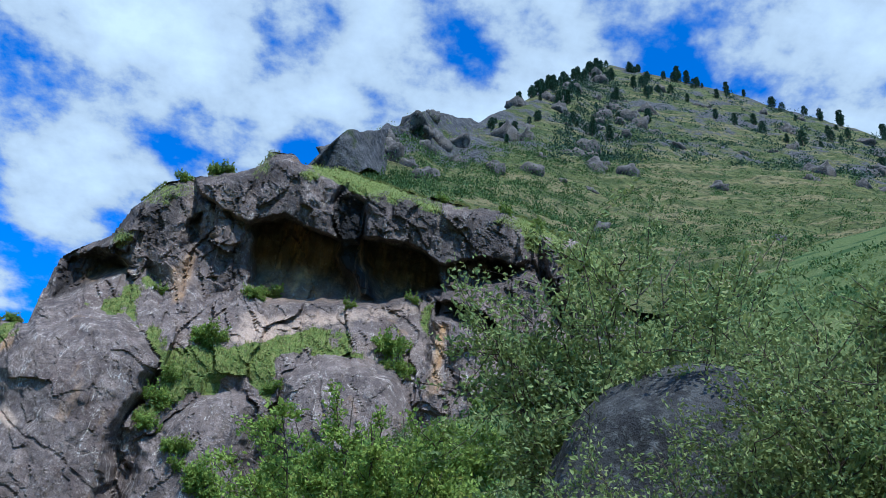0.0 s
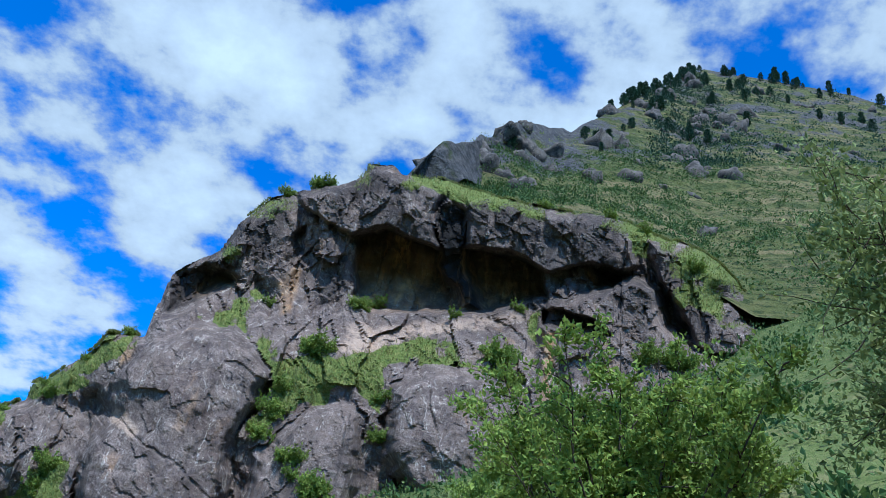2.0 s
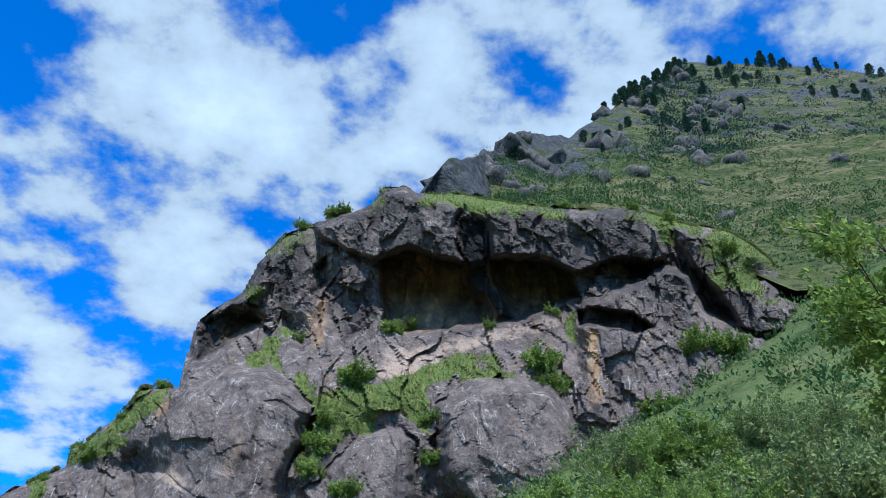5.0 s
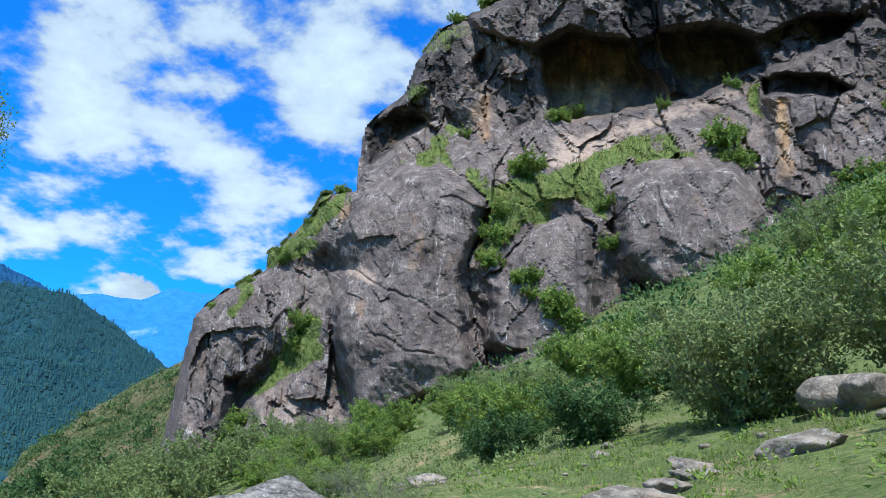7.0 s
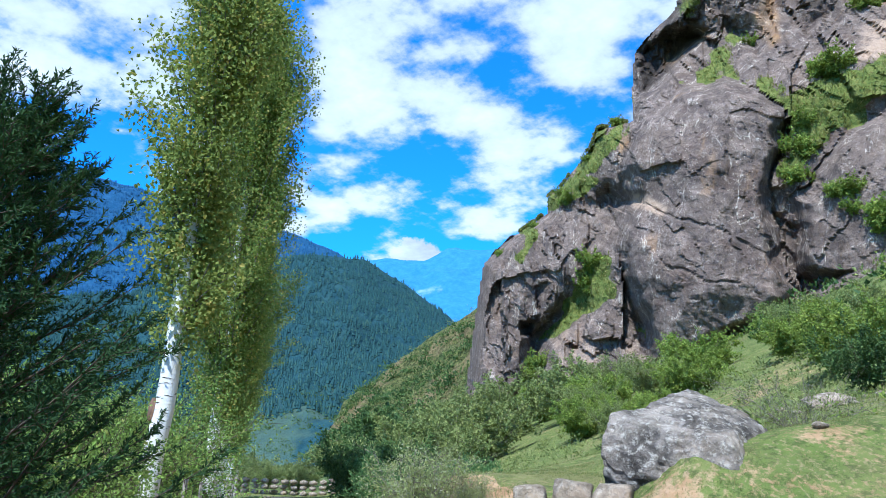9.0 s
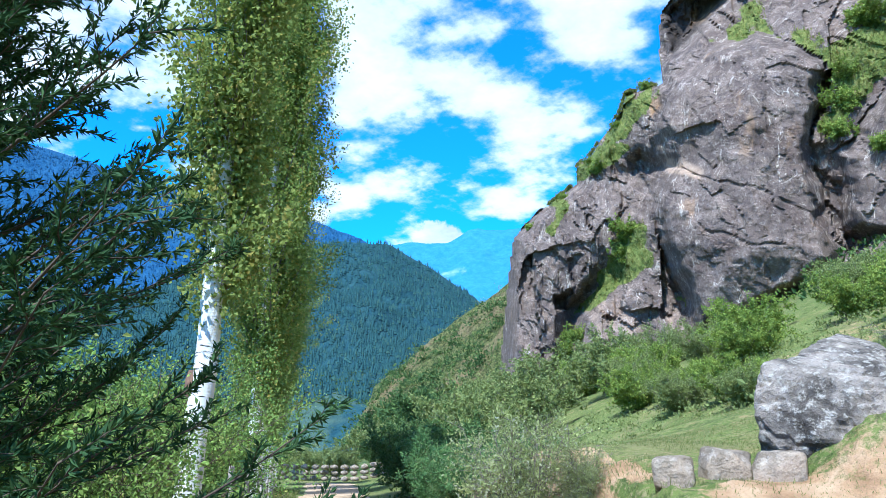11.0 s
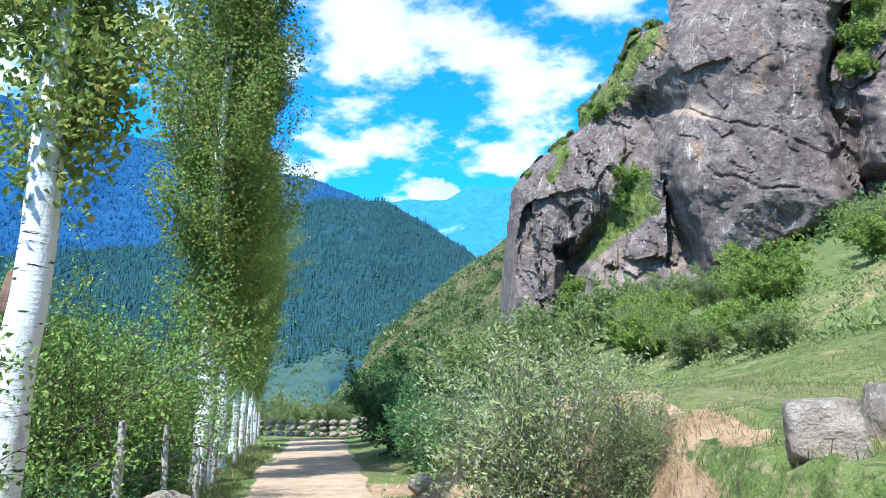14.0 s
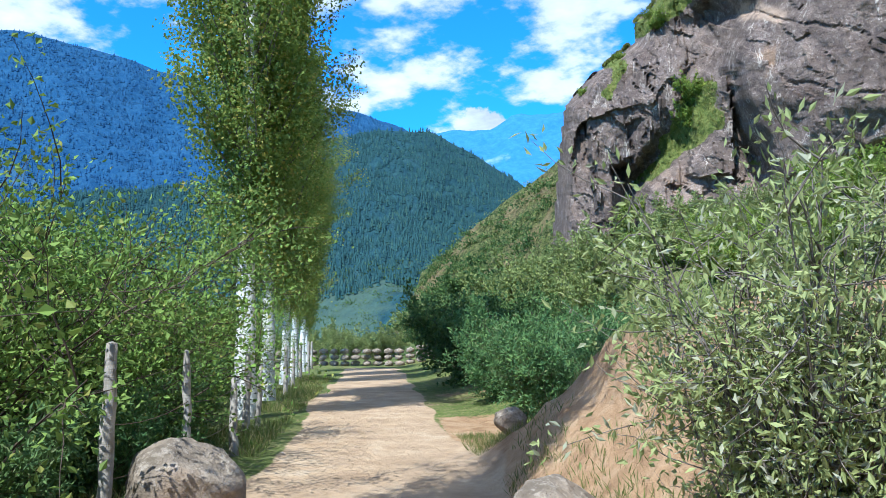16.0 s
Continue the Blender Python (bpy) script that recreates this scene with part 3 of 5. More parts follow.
LOW_CAVE = ((7.9, 50.6), (11.2, 51.6), (14.7, 50.3), (17.6, 48.1), (14.2, 46.7), (11.2, 48.3), (8.0, 48.5))
RIGHT_CAVE = ((13.7, 57.9), (17.9, 56.8), (19.7, 57.6), (16.8, 54.6), (15.0, 55.4))
RIGHT_BLOCK = ((7.9, 51.0), (13.1, 53.6), (18.8, 57.0), (22.0, 55.7), (23.6, 50.2), (30.0, 47.0), (30.6, 41.7), (24.6, 37.7), (14.8, 31.5), (7.7, 30.6), (7.1, 41.0))
RIGHT_UP = ((20.6, 62.6), (27.7, 62.2), (31.4, 57.9), (30.0, 54.7), (34.8, 50.8), (30.7, 45.1), (26.1, 47.4), (22.5, 54.9))
PALE_LEDGE = ((-15.5, 43.2), (-13.6, 45.7), (-5.1, 47.0), (4.8, 49.9), (7.8, 50.6), (7.4, 49.1), (-1.8, 45.8), (-8.4, 43.5), (-12.8, 41.0), (-15.4, 41.4))
GULLY = ((-22.1, 39.8), (-17.4, 41.1), (-14.8, 41.0), (-9.1, 43.9), (-3.8, 45.2), (-3.8, 43.0), (-9.0, 40.5), (-9.2, 35.2), (-12.0, 37.9), (-15.2, 37.7), (-18.1, 34.7), (-20.4, 31.8), (-23.1, 30.5), (-21.3, 35.3))
LEFT_GRASS = ((-55.0, 30.4), (-50.4, 33.1), (-46.2, 36.0), (-42.2, 40.4), (-38.4, 43.2), (-37.7, 39.7), (-41.9, 35.0), (-49.1, 29.8), (-51.1, 24.6), (-53.8, 24.9), (-52.2, 28.8))
STEEP_GRASS = ((-43.7, 26.4), (-40.4, 25.4), (-40.1, 20.3), (-48.9, 15.8), (-46.1, 20.1))
OCHRE = (((-24.7, 49.7), (-22.9, 52.5), (-21.7, 52.1), (-21.6, 45.9), (-23.3, 45.6)),
          ((8.0, 48.3), (10.6, 48.3), (10.2, 38.2), (8.6, 37.9), (8.2, 42.4)),
          ((-40.1, 38.8), (-38.2, 40.1), (-37.9, 37.4), (-39.9, 36.0)),
          ((12.9, 57.7), (14.5, 56.9), (14.7, 54.0), (13.1, 54.0)),
          ((-34.5, 47.9), (-28.9, 50.3), (-28.4, 48.9), (-34.2, 45.6)))
HOLE = ((-51.8, 18.8), (-49.8, 18.7), (-49.7, 16.6), (-51.7, 16.6))
SLOT = ((-22.2, 21.0), (-20.4, 22.3), (-17.0, 20.9), (-20.6, 19.1))
CRACKS = (((-38.9, 35.5), (-37.6, 31.0), (-34.8, 29.4), (-29.8, 27.0), (-26.0, 24.2), (-24.0, 22.8), (-22.8, 18.3)),
          ((-23.5, 30.4), (-23.1, 24.4), (-22.2, 18.3)),
          ((-39.9, 22.7), (-39.1, 18.3), (-36.7, 15.8)),
          ((3.8, 66.0), (4.4, 61.3), (6.2, 57.9), (5.6, 56.7)),
          ((-3.9, 40.8), (-3.2, 35.7), (-1.5, 31.9), (2.3, 29.7)),
          ((-35.2, 24.1), (-30.9, 21.4), (-27.6, 20.8)),
          ((12.9, 52.3), (13.9, 45.2), (13.0, 38.0)),
          ((19.0, 50.2), (20.1, 44.1), (19.0, 39.0)))
WHITE_BAND = ((-38.3, 32.1), (-36.9, 31.7), (-34.2, 29.9), (-35.0, 28.7), (-38.0, 30.1))
TOP_X = (-59.6, -57.6, -57.35, -57, -53.8, -48.6, -48.35, -46.5, -43, -42.2, -38, -37.75, -37.5, -37.25, -32.6, -31.3, -28.1, -22.8, -18.5, -17, -16.75, -13.3, -11.2, -6.7, 0.5, 9.6, 16.4, 21.4, 28.2, 31.6, 35.7, 38.9)
TOP_Z = (2.5, 21.5, 23.6, 26.1, 28.6, 31.2, 33.5, 34.5, 38.2, 40.4, 40.9, 45.9, 48.6, 49.3, 53.6, 58, 62, 64.8, 66.4, 67.5, 69.6, 69.7, 68.6, 68.4, 66.7, 65.5, 65.5, 63.4, 61.4, 57.5, 50.1, 43.2)
LOW_X, LOW_Z = (-61, -34, -14, -8, 7, 28, 42), (1, 5, 11, 13, 24, 33, 40)


def build_cliff():
    cols, rows = 430, 330
    xs = np.linspace(TOP_X[0], TOP_X[-1], cols)
    top = np.interp(xs, TOP_X, TOP_Z) + 0.5 * fractal(xs * 0.6, 0 * xs, 0 * xs, 4, 2)
    low = np.interp(xs, LOW_X, LOW_Z)
    v = np.linspace(0, 1, rows)[:, None]
    level = low[None, :] * (1 - v) + (top.max() + 0.1) * v
    x, z = np.broadcast_arrays(xs[None, :], np.minimum(level, top[None, :]))
    x, z = x.copy(), z.copy()
    wx = x + 0.7 * fractal(x * 0.35, z * 0.35, 0 * x, 3, 40)
    wz = z + 0.7 * fractal(x * 0.35, z * 0.35, 9 + 0 * x, 3, 41)
    y = 83 + 9.0 * ease(38, 52, z) + 5.5 * ease(-38, -50, x) + 3.0 * ease(8, 30, x) * ease(30, 50, z)
    masses = ((FLANK, 86.0, 2.2, 1.5, 0.10), (FOOT, 82.0, 2.0, 1.5, 0.12), (SLAB, 79.5, 1.8, 2.6, 0.10), (MIDDLE, 80.0, 1.5, 2.0, 0.10),
              (DOME, 79.5, 2.2, 2.6, 0.12), (UP_LEFT, 91.0, 1.2, 0.8, -0.10), (UP_MID, 91.0, 0.9, 0.7, 0.0), (ROOF_L, 88.6, 0.6, 0.5, -0.10),
              (ROOF_R, 88.0, 0.6, 0.5, -0.10), (RIGHT_BLOCK, 84.0, 1.5, 1.6, 0.14), (RIGHT_UP, 87.5, 1.8, 1.4, 0.2))
    owner = np.zeros(x.shape, int)
    for k, (outline, depth, width, bulge, lean) in enumerate(masses):
        d = inside(wx, wz, outline)
        zc = np.mean([q[1] for q in outline])
        w = ease(-0.25, width, d)
        y = y * (1 - w) + (depth + lean * (z - zc) - bulge * np.clip(d / 6, 0, 1)) * w
        owner[d > 0.1] = k + 1
    # caves and holes
    for outline, deep, lip in ((CAVE, 8.5, 0.8), (CAP_CAVE, 4.5, 1.4), (NICHE, 2.8, 0.9), (LOW_CAVE, 5.0, 0.7), (RIGHT_CAVE, 3.5, 0.7), (HOLE, 3.0, 0.5), (SLOT, 3.5, 1.0)):
        d = inside(wx, wz, outline)
        floor_z = min(q[1] for q in outline)
        rise = np.clip((z - floor_z) / max(2.0, 0.55 * (max(q[1] for q in outline) - floor_z)), 0, 1)
        y = y + deep * ease(0.0, lip, d) * (0.7 + 0.3 * rise)
    d = inside(wx, wz, PILLAR)
    w = ease(-0.2, 1.4, d)
    y = y * (1 - w) + (93.5 + 0.15 * (62 - z)) * w
    owner[d > 0] = len(masses) + 1
    for line in CRACKS:
        y = y + 0.30 * ease(0.26, 0.0, line_gap(wx, wz, line))
    # weathering
    sound = np.isin(owner, (3, 4, 5))
    broken = np.where(sound, 0.2, np.where(np.isin(owner, (8, 9)), 0.5, 1.0)) * (1 - 0.6 * ease(0, 1.5, inside(wx, wz, CAVE)))
    y = y + 0.6 * fractal(x * 0.13, z * 0.13, 0 * x, 3, 50)
    y = y + broken * (1.9 * facets(wx, wz * 0.7, 5.5, 80) + 0.45 * facets(wx + 0.4 * wz, wz, 2.6, 90))
    roof = np.maximum(ease(0, 1.5, inside(wx, wz, ROOF_L)), ease(0, 1.5, inside(wx, wz, ROOF_R)))
    high = ease(44, 52, z) * (1 - 0.45 * roof) * (1 - 0.6 * ease(0, 1.5, inside(wx, wz, CAVE)))
    y = y + high * (1.5 * facets(wx, wz * 0.33, 3.0, 120) + 0.5 * facets(wx, wz * 0.5, 1.3, 130))
    y = y - 0.22 * fractal(x * 0.35, 0 * x, z * 0.22, 3, 51, True)
    y = y + 0.5 * facets(wx + 0.3 * wz, wz * 0.6, 1.5, 140) * (0.35 + 0.65 * broken)
    y = y + 0.16 * fractal(x * 1.3, 0 * x, z * 0.9, 3, 53)
    # the skyline rolls back, the foot runs into the slope
    rim = line_gap(x, z, list(zip(TOP_X, TOP_Z)))
    y = y + 4.5 * np.clip(1 - rim / 1.7, 0, 1) ** 2 + 10 * ease(TOP_X[0] + 3.2, TOP_X[0], x)
    n = fractal(x * 0.8, z * 0.8, 0 * x, 4, 60) * 0.6
    grass = np.maximum.reduce([ease(-0.5 + k, 0.6 + k, inside(wx, wz, g) + n * (1 + k)) for g, k in ((GULLY, 0), (LEFT_GRASS, 0.7), (STEEP_GRASS, 0.3))])
    rest = (owner == 0) * (z < 50) * 0.8 * ease(0.05, 0.5, fractal(x * 0.25, z * 0.25, 3 + 0 * x, 4, 61) + -0.05)
    crest = ease(5.0, 1.0, rim) * (x > -34) * (0.35 + 0.5 * fractal(x * 0.3, z * 0.3, 0 * x, 3, 62))
    brow = (owner == 0) * ease(58, 61, z) * ease(-15, -10, x) * (0.75 + 0.5 * n)
    side = 0.62 * ease(20, 26, x) * ease(44, 50, z) * ease(-0.1, 0.35, fractal(x * 0.22, z * 0.22, 7 + 0 * x, 4, 68))
    grass = np.clip(np.maximum.reduce([grass, rest, crest, brow, side]), 0, 1)
    ochre = np.maximum.reduce([ease(-0.2, 0.8, inside(wx, wz, o)) for o in OCHRE])
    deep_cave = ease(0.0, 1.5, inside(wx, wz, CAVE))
    ochre = np.maximum(ochre, 1.0 * deep_cave * (x < -6))
    ochre = np.maximum(ochre, 0.55 * deep_cave * (x >= -6))
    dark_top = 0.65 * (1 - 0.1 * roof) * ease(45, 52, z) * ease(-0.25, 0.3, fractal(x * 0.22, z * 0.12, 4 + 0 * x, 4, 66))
    pale = np.maximum(ease(-0.3, 0.9, inside(wx, wz, PALE_LEDGE) + 0.5 * n), ease(-0.2, 0.3, inside(wx, wz, WHITE_BAND)))
    pale = np.maximum(pale, 0.6 * ease(0, 2, inside(wx, wz, FOOT)) * ease(-0.2, 0.3, fractal(x * 0.5, z * 0.22, 0 * x, 3, 64)))
    # dark_top is streaky stain; the pillar, cave and niche terms paint in shade.
    stain_shade = np.maximum.reduce([dark_top, ease(0.0, 1.2, inside(wx, wz, PILLAR)), 0.8 * ease(-0.5, 1.0, inside(wx, wz, CAP_CAVE)), 0.8 * ease(-0.2, 0.8, inside(wx, wz, LOW_CAVE)), 0.7 * ease(0, 1, inside(wx, wz, NICHE)), 0.5 * deep_cave * (x > -6)])
    flat = np.stack([x, np.full(x.shape, CLIFF_PLANE), z], -1)
    solid = CLIFF_EYE + (flat - CLIFF_EYE) * ((y - CLIFF_EYE[1]) / (CLIFF_PLANE - CLIFF_EYE[1]))[..., None]
    co = solid.reshape(-1, 3)
    attrs = {k: a.ravel() for k, a in dict(grass=grass, ochre=ochre, pale=pale, stain_shade=stain_shade).items()}
    faces = grid_faces(rows, cols)[(level < top[None, :])[:-1, :-1].ravel()][:, ::-1]
    who = owner.ravel()[faces[:, 0]]
    names = ("cliff", "rock_flank", "rock_foot", "rock_slab", "rock_slab", "rock_dome", "rock_overhang", "rock_block", "cave_roof", "cave_roof", "rock_block", "rock_slab", "rock_pillar")
    base = None
    for k, name in enumerate(names):
        mine = faces[who == k]
        used = np.unique(mine)
        where = np.zeros(len(co), int)
        where[used] = np.arange(len(used))
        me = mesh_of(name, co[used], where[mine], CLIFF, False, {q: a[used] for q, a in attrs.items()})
        if k == 0:
            base = tagged(new("cliff", me), "grey lichened rock cliff with caves and grassy ledges", "cliff", kind="structure")
        else:
            part(name, me, base)
    return flat, solid, grass


CLIFF_FLAT, CLIFF_P, CLIFF_GRASS = build_cliff()


def loft(name, base, ridge, mat, rows, cols, bow, rugged, seed, label, category, extra=None, parent=None):
    """A slope between a lower and an upper line of places, roughened, with a short fall behind the ridge."""
    base, ridge = np.array(base, float), np.array(ridge, float)

    def along(line):
        d = np.concatenate([[0], np.cumsum(np.linalg.norm(np.diff(line, axis=0), axis=1))])
        u = np.linspace(0, d[-1], cols)
        return np.stack([np.interp(u, d, line[:, k]) for k in range(3)], -1)

    lo, hi = along(base), along(ridge)
    v = np.linspace(0, 1.12, rows)[:, None, None]
    k = np.clip(v, 0, 1)
    p = lo[None] * (1 - k) + hi[None] * k
    p[..., 2] -= bow * np.sin(np.pi * k[..., 0]) * np.linalg.norm(hi - lo, axis=1)[None] * 0.5
    over = np.clip(v[..., 0] - 1, 0, 1)
    away = hi - lo
    away[:, 2] = 0
    p += over[..., None] * away[None] * 1.5
    p[..., 2] -= over * 1.5 * np.linalg.norm(away, axis=1)[None]
    size = rugged
    q = p / (size * 9)
    lump = fractal(q[..., 0], q[..., 1], q[..., 2], 5, seed) * 1.5 + 0.9 * fractal(q[..., 0] * 2, q[..., 1] * 2, q[..., 2] * 2, 4, seed + 3, True)
    fade = ease(0, 0.12, k[..., 0]) * (1 - 0.55 * ease(0.9, 1.0, k[..., 0]))
    p[..., 2] += size * lump * fade
    attrs = extra(p, np.broadcast_to(k[..., 0], p.shape[:2])) if extra else {}
    me = mesh_of(name, p.reshape(-1, 3), grid_faces(rows, cols), mat, True, {a: b.ravel() for a, b in attrs.items()})
    ob = tagged(new(name, me), label, category, kind="structure")
    return ob, p


def polar(yaw, elevation, distance, eye=1.2, x0=-12.2, y0=13.0):
    a, e = radians(yaw), radians(elevation)
    return x0 - math.sin(a) * distance, y0 + math.cos(a) * distance, eye + math.tan(e) * distance


hill, HILL_P = loft("hillside", ((-48, 108, 40), (-34, 104, 60), (-18, 101, 74), (0, 98, 74), (20, 95, 69), (36, 91, 56), (60, 82, 52), (95, 60, 52), (130, 30, 52), (160, -10, 55)),
                    ((-43, 128, 47), (-21, 124, 90), (-10, 120, 104), (-2, 149, 130), (8, 180, 166), (27, 217, 199), (53, 255, 251), (122, 350, 382), (201, 347, 370), (261, 305, 310), (329, 221, 244), (380, 62, 197)),
                    HILL, 200, 300, 0.10, 3.4, 5, "steep grassy hillside with grey outcrops and scrub", "hillside",
                    lambda p, k: {"rocky": 0.23 * ease(0.34, 0.55, k) - 0.05 + 0.12 * ease(60, 0, p[..., 0])})
spur, SPUR_P = loft("scrub_spur", (polar(26, -1, 130), polar(31, -0.5, 150), polar(36, 0, 170), polar(41, 0.3, 190), polar(44, 0.2, 220)),
                    (polar(24, 15.0, 200), polar(32.2, 12.3, 210), polar(35.0, 10.2, 225), polar(38.5, 7.6, 240), polar(42, 4.6, 260)),
                    SPUR, 60, 90, 0.05, 1.6, 8, "green scrubby spur behind the cliff", "hillside", lambda p, k: {"open": 0.7 + 0 * k})
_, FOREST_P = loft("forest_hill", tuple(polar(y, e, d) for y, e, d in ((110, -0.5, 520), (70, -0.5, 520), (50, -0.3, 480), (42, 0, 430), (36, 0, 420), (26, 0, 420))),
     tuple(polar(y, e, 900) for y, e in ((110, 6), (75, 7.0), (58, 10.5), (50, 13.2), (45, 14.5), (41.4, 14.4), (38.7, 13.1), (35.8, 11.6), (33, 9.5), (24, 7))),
     FOREST_B, 110, 240, 0.04, 11.0, 12, "dark conifer forest hill with pale clearings, tinted with haze", "mountain", lambda p, k: {"open": 0.45 * ease(0.34, 0.12, k) + 0.05})
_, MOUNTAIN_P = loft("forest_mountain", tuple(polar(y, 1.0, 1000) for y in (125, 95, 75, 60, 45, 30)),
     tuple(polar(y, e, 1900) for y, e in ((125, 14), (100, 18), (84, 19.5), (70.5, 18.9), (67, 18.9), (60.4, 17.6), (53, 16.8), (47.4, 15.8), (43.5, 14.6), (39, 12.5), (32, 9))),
     FOREST_A, 110, 240, 0.05, 26.0, 15, "forested mountain across the valley, coloured with blue haze", "mountain", lambda p, k: {"open": 0.25 + 0.5 * ease(0.5, 0.1, k)})
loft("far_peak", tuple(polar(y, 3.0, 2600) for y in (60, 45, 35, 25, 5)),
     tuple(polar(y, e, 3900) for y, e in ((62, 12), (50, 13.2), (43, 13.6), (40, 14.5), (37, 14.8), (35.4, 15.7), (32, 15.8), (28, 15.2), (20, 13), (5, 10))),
     FAR_PEAK, 60, 160, 0.06, 40.0, 19, "far mountain peak with pale gullies, coloured with blue haze", "mountain", lambda p, k: {"open": 0.4 + 0.6 * ease(0.4, 0.9, k)})


# ---- plants ----
def tubes(paths, sides=4):
    """Tapered tubes along lists of (place, radius)."""
    verts, faces, base = [], [], 0
    ring = [(math.cos(2 * math.pi * k / sides), math.sin(2 * math.pi * k / sides)) for k in range(sides)]
    for path in paths:
        for i, (p, r) in enumerate(path):
            q = path[min(i + 1, len(path) - 1)][0] - path[max(i - 1, 0)][0]
            q = q / (np.linalg.norm(q) + 1e-9)
            a = np.cross(q, (0.31, 0.77, 0.55))
            a /= np.linalg.norm(a) + 1e-9
            b = np.cross(q, a)
            verts.extend(p + r * (c * a + s * b) for c, s in ring)
        n = len(path)
        for i in range(n - 1):
            for k in range(sides):
                j = (k + 1) % sides
                faces.append((base + i * sides + k, base + i * sides + j, base + (i + 1) * sides + j, base + (i + 1) * sides + k))
        base += n * sides
    return np.array(verts), np.array(faces)


def leaf_cards(places, ways, length, width, rng, fold=0.25):
    """Small folded leaves, each of two triangles pairs sharing a midrib."""
    n = len(places)
    ways = ways / (np.linalg.norm(ways, axis=1, keepdims=True) + 1e-9)
    side = np.cross(ways, rng.normal(size=(n, 3)))
    side /= np.linalg.norm(side, axis=1, keepdims=True) + 1e-9
    up = np.cross(side, ways)
    le = length * rng.uniform(0.65, 1.3, (n, 1))
    wi = width * rng.uniform(0.7, 1.25, (n, 1))
    tip = places + ways * le
    mid = places + ways * le * 0.45
    co = np.stack([places, mid + side * wi * 0.5 + up * wi * fold, tip, mid - side * wi * 0.5 + up * wi * fold], 1).reshape(-1, 3)
    i = np.arange(n)[:, None] * 4
    return co, np.concatenate([i + np.array([[0, 1, 2]]), i + np.array([[0, 2, 3]])], 0)


def grow(rng, start, way, length, steps, bend, lift=0.0):
    pts, p, d = [start], start.copy(), way / np.linalg.norm(way)
    for _ in range(steps):
        d = d + rng.normal(size=3) * bend + np.array((0, 0, lift))
        d /= np.linalg.norm(d)
        p = p + d * length / steps
        pts.append(p)
    return pts


def bush(seed, radius, height, stems, twigs, leaves, leaf_len, leaf_wide, leaf_mat, wood_mat, label, category="bush", spread=0.9, spray=0.35, ragged=0.5, low=0.08):
    """A shrub of stems, boughs and twigs with small leaves along the twigs."""
    rng = np.random.default_rng(seed)
    paths, at, ways = [], [], []
    for _ in range(stems):
        a, tilt = rng.uniform(0, 2 * np.pi), spread * math.sqrt(rng.uniform(0.02, 1))
        way = np.array((math.cos(a) * tilt * radius / height * 2.0, math.sin(a) * tilt * radius / height * 2.0, 1.0))
        reach = height * rng.uniform(0.62, 1.0) * (1 - 0.25 * tilt)
        base = np.array((math.cos(a), math.sin(a), 0)) * radius * 0.14 * rng.uniform(0, 1)
        stem = grow(rng, base, way, reach * math.hypot(1, min(1.3, np.linalg.norm(way[:2]))) * 0.85, 6, 0.10, -0.01)
        thick = 0.0045 * height * rng.uniform(0.6, 1.2)
        paths.append([(p, thick * (1 - 0.13 * k)) for k, p in enumerate(stem)])
        for _ in range(twigs):
            k = rng.uniform(low, 1.0) * (len(stem) - 1.001)
            i = int(k)
            p = stem[i] * (1 - k + i) + stem[i + 1] * (k - i)
            out = rng.normal(size=3) + np.array((p[0], p[1], 0)) / radius * 1.2 + np.array((0, 0, 0.35))
            bough = grow(rng, p, out, spray * radius * rng.uniform(0.5, 1.3) * (1 + ragged * rng.uniform(-0.4, 0.6)), 4, 0.22, 0.05)
            paths.append([(q, thick * 0.42 * (1 - 0.2 * j)) for j, q in enumerate(bough)])
            m = rng.poisson(leaves)
            u = rng.uniform(0.15, 1.0, m) * 3.999
            j = u.astype(int)
            b = np.array(bough)
            q = b[j] + (b[j + 1] - b[j]) * (u - j)[:, None] + rng.normal(size=(m, 3)) * spray * radius * 0.10
            at.append(q)
            ways.append(rng.normal(size=(m, 3)) + (b[-1] - b[0])[None] / (np.linalg.norm(b[-1] - b[0]) + 1e-9) * 0.7 + np.array((0, 0, 0.25)))
    root = tagged(new("bush"), label, category)
    root.empty_display_size = 0.2
    part("wood", mesh_of("wood", *tubes(paths, 3), wood_mat), root)
    part("foliage", mesh_of("foliage", *leaf_cards(np.concatenate(at), np.concatenate(ways), leaf_len, leaf_wide, rng), leaf_mat, False), root)
    return root


def standing(f, s, sink=0.05, turn=0.0, scale=1.0):
    x, y = lane_xy(f, s)
    return Matrix.LocRotScale((x, y, float(surface(x, y)) - sink), Euler((0, 0, turn)), (scale,) * 3)


PLACED = {}


def plant(key, make, f, s, turn=0.0, scale=1.0, sink=0.05):
    """The first of a kind is built, the rest are copies."""
    m = standing(f, s, sink, turn, scale)
    if key not in PLACED:
        PLACED[key] = make()
        PLACED[key].matrix_world = m
        return PLACED[key]
    ob = copy_thing(PLACED[key], m)
    ob.matrix_world = m
    return ob


def fresh_bush():
    return bush(11, 1.6, 5.5, 60, 22, 60, 0.075, 0.05, LEAF_FRESH, WOOD_DARK, "large bright green leafy bush on the slope", spray=0.28)


def thorn_bush():
    return bush(12, 1.55, 5.6, 54, 26, 52, 0.072, 0.042, LEAF_OLIVE, WOOD_DARK, "sprawling thorny bush with fine olive leaves", spray=0.42, ragged=0.9)


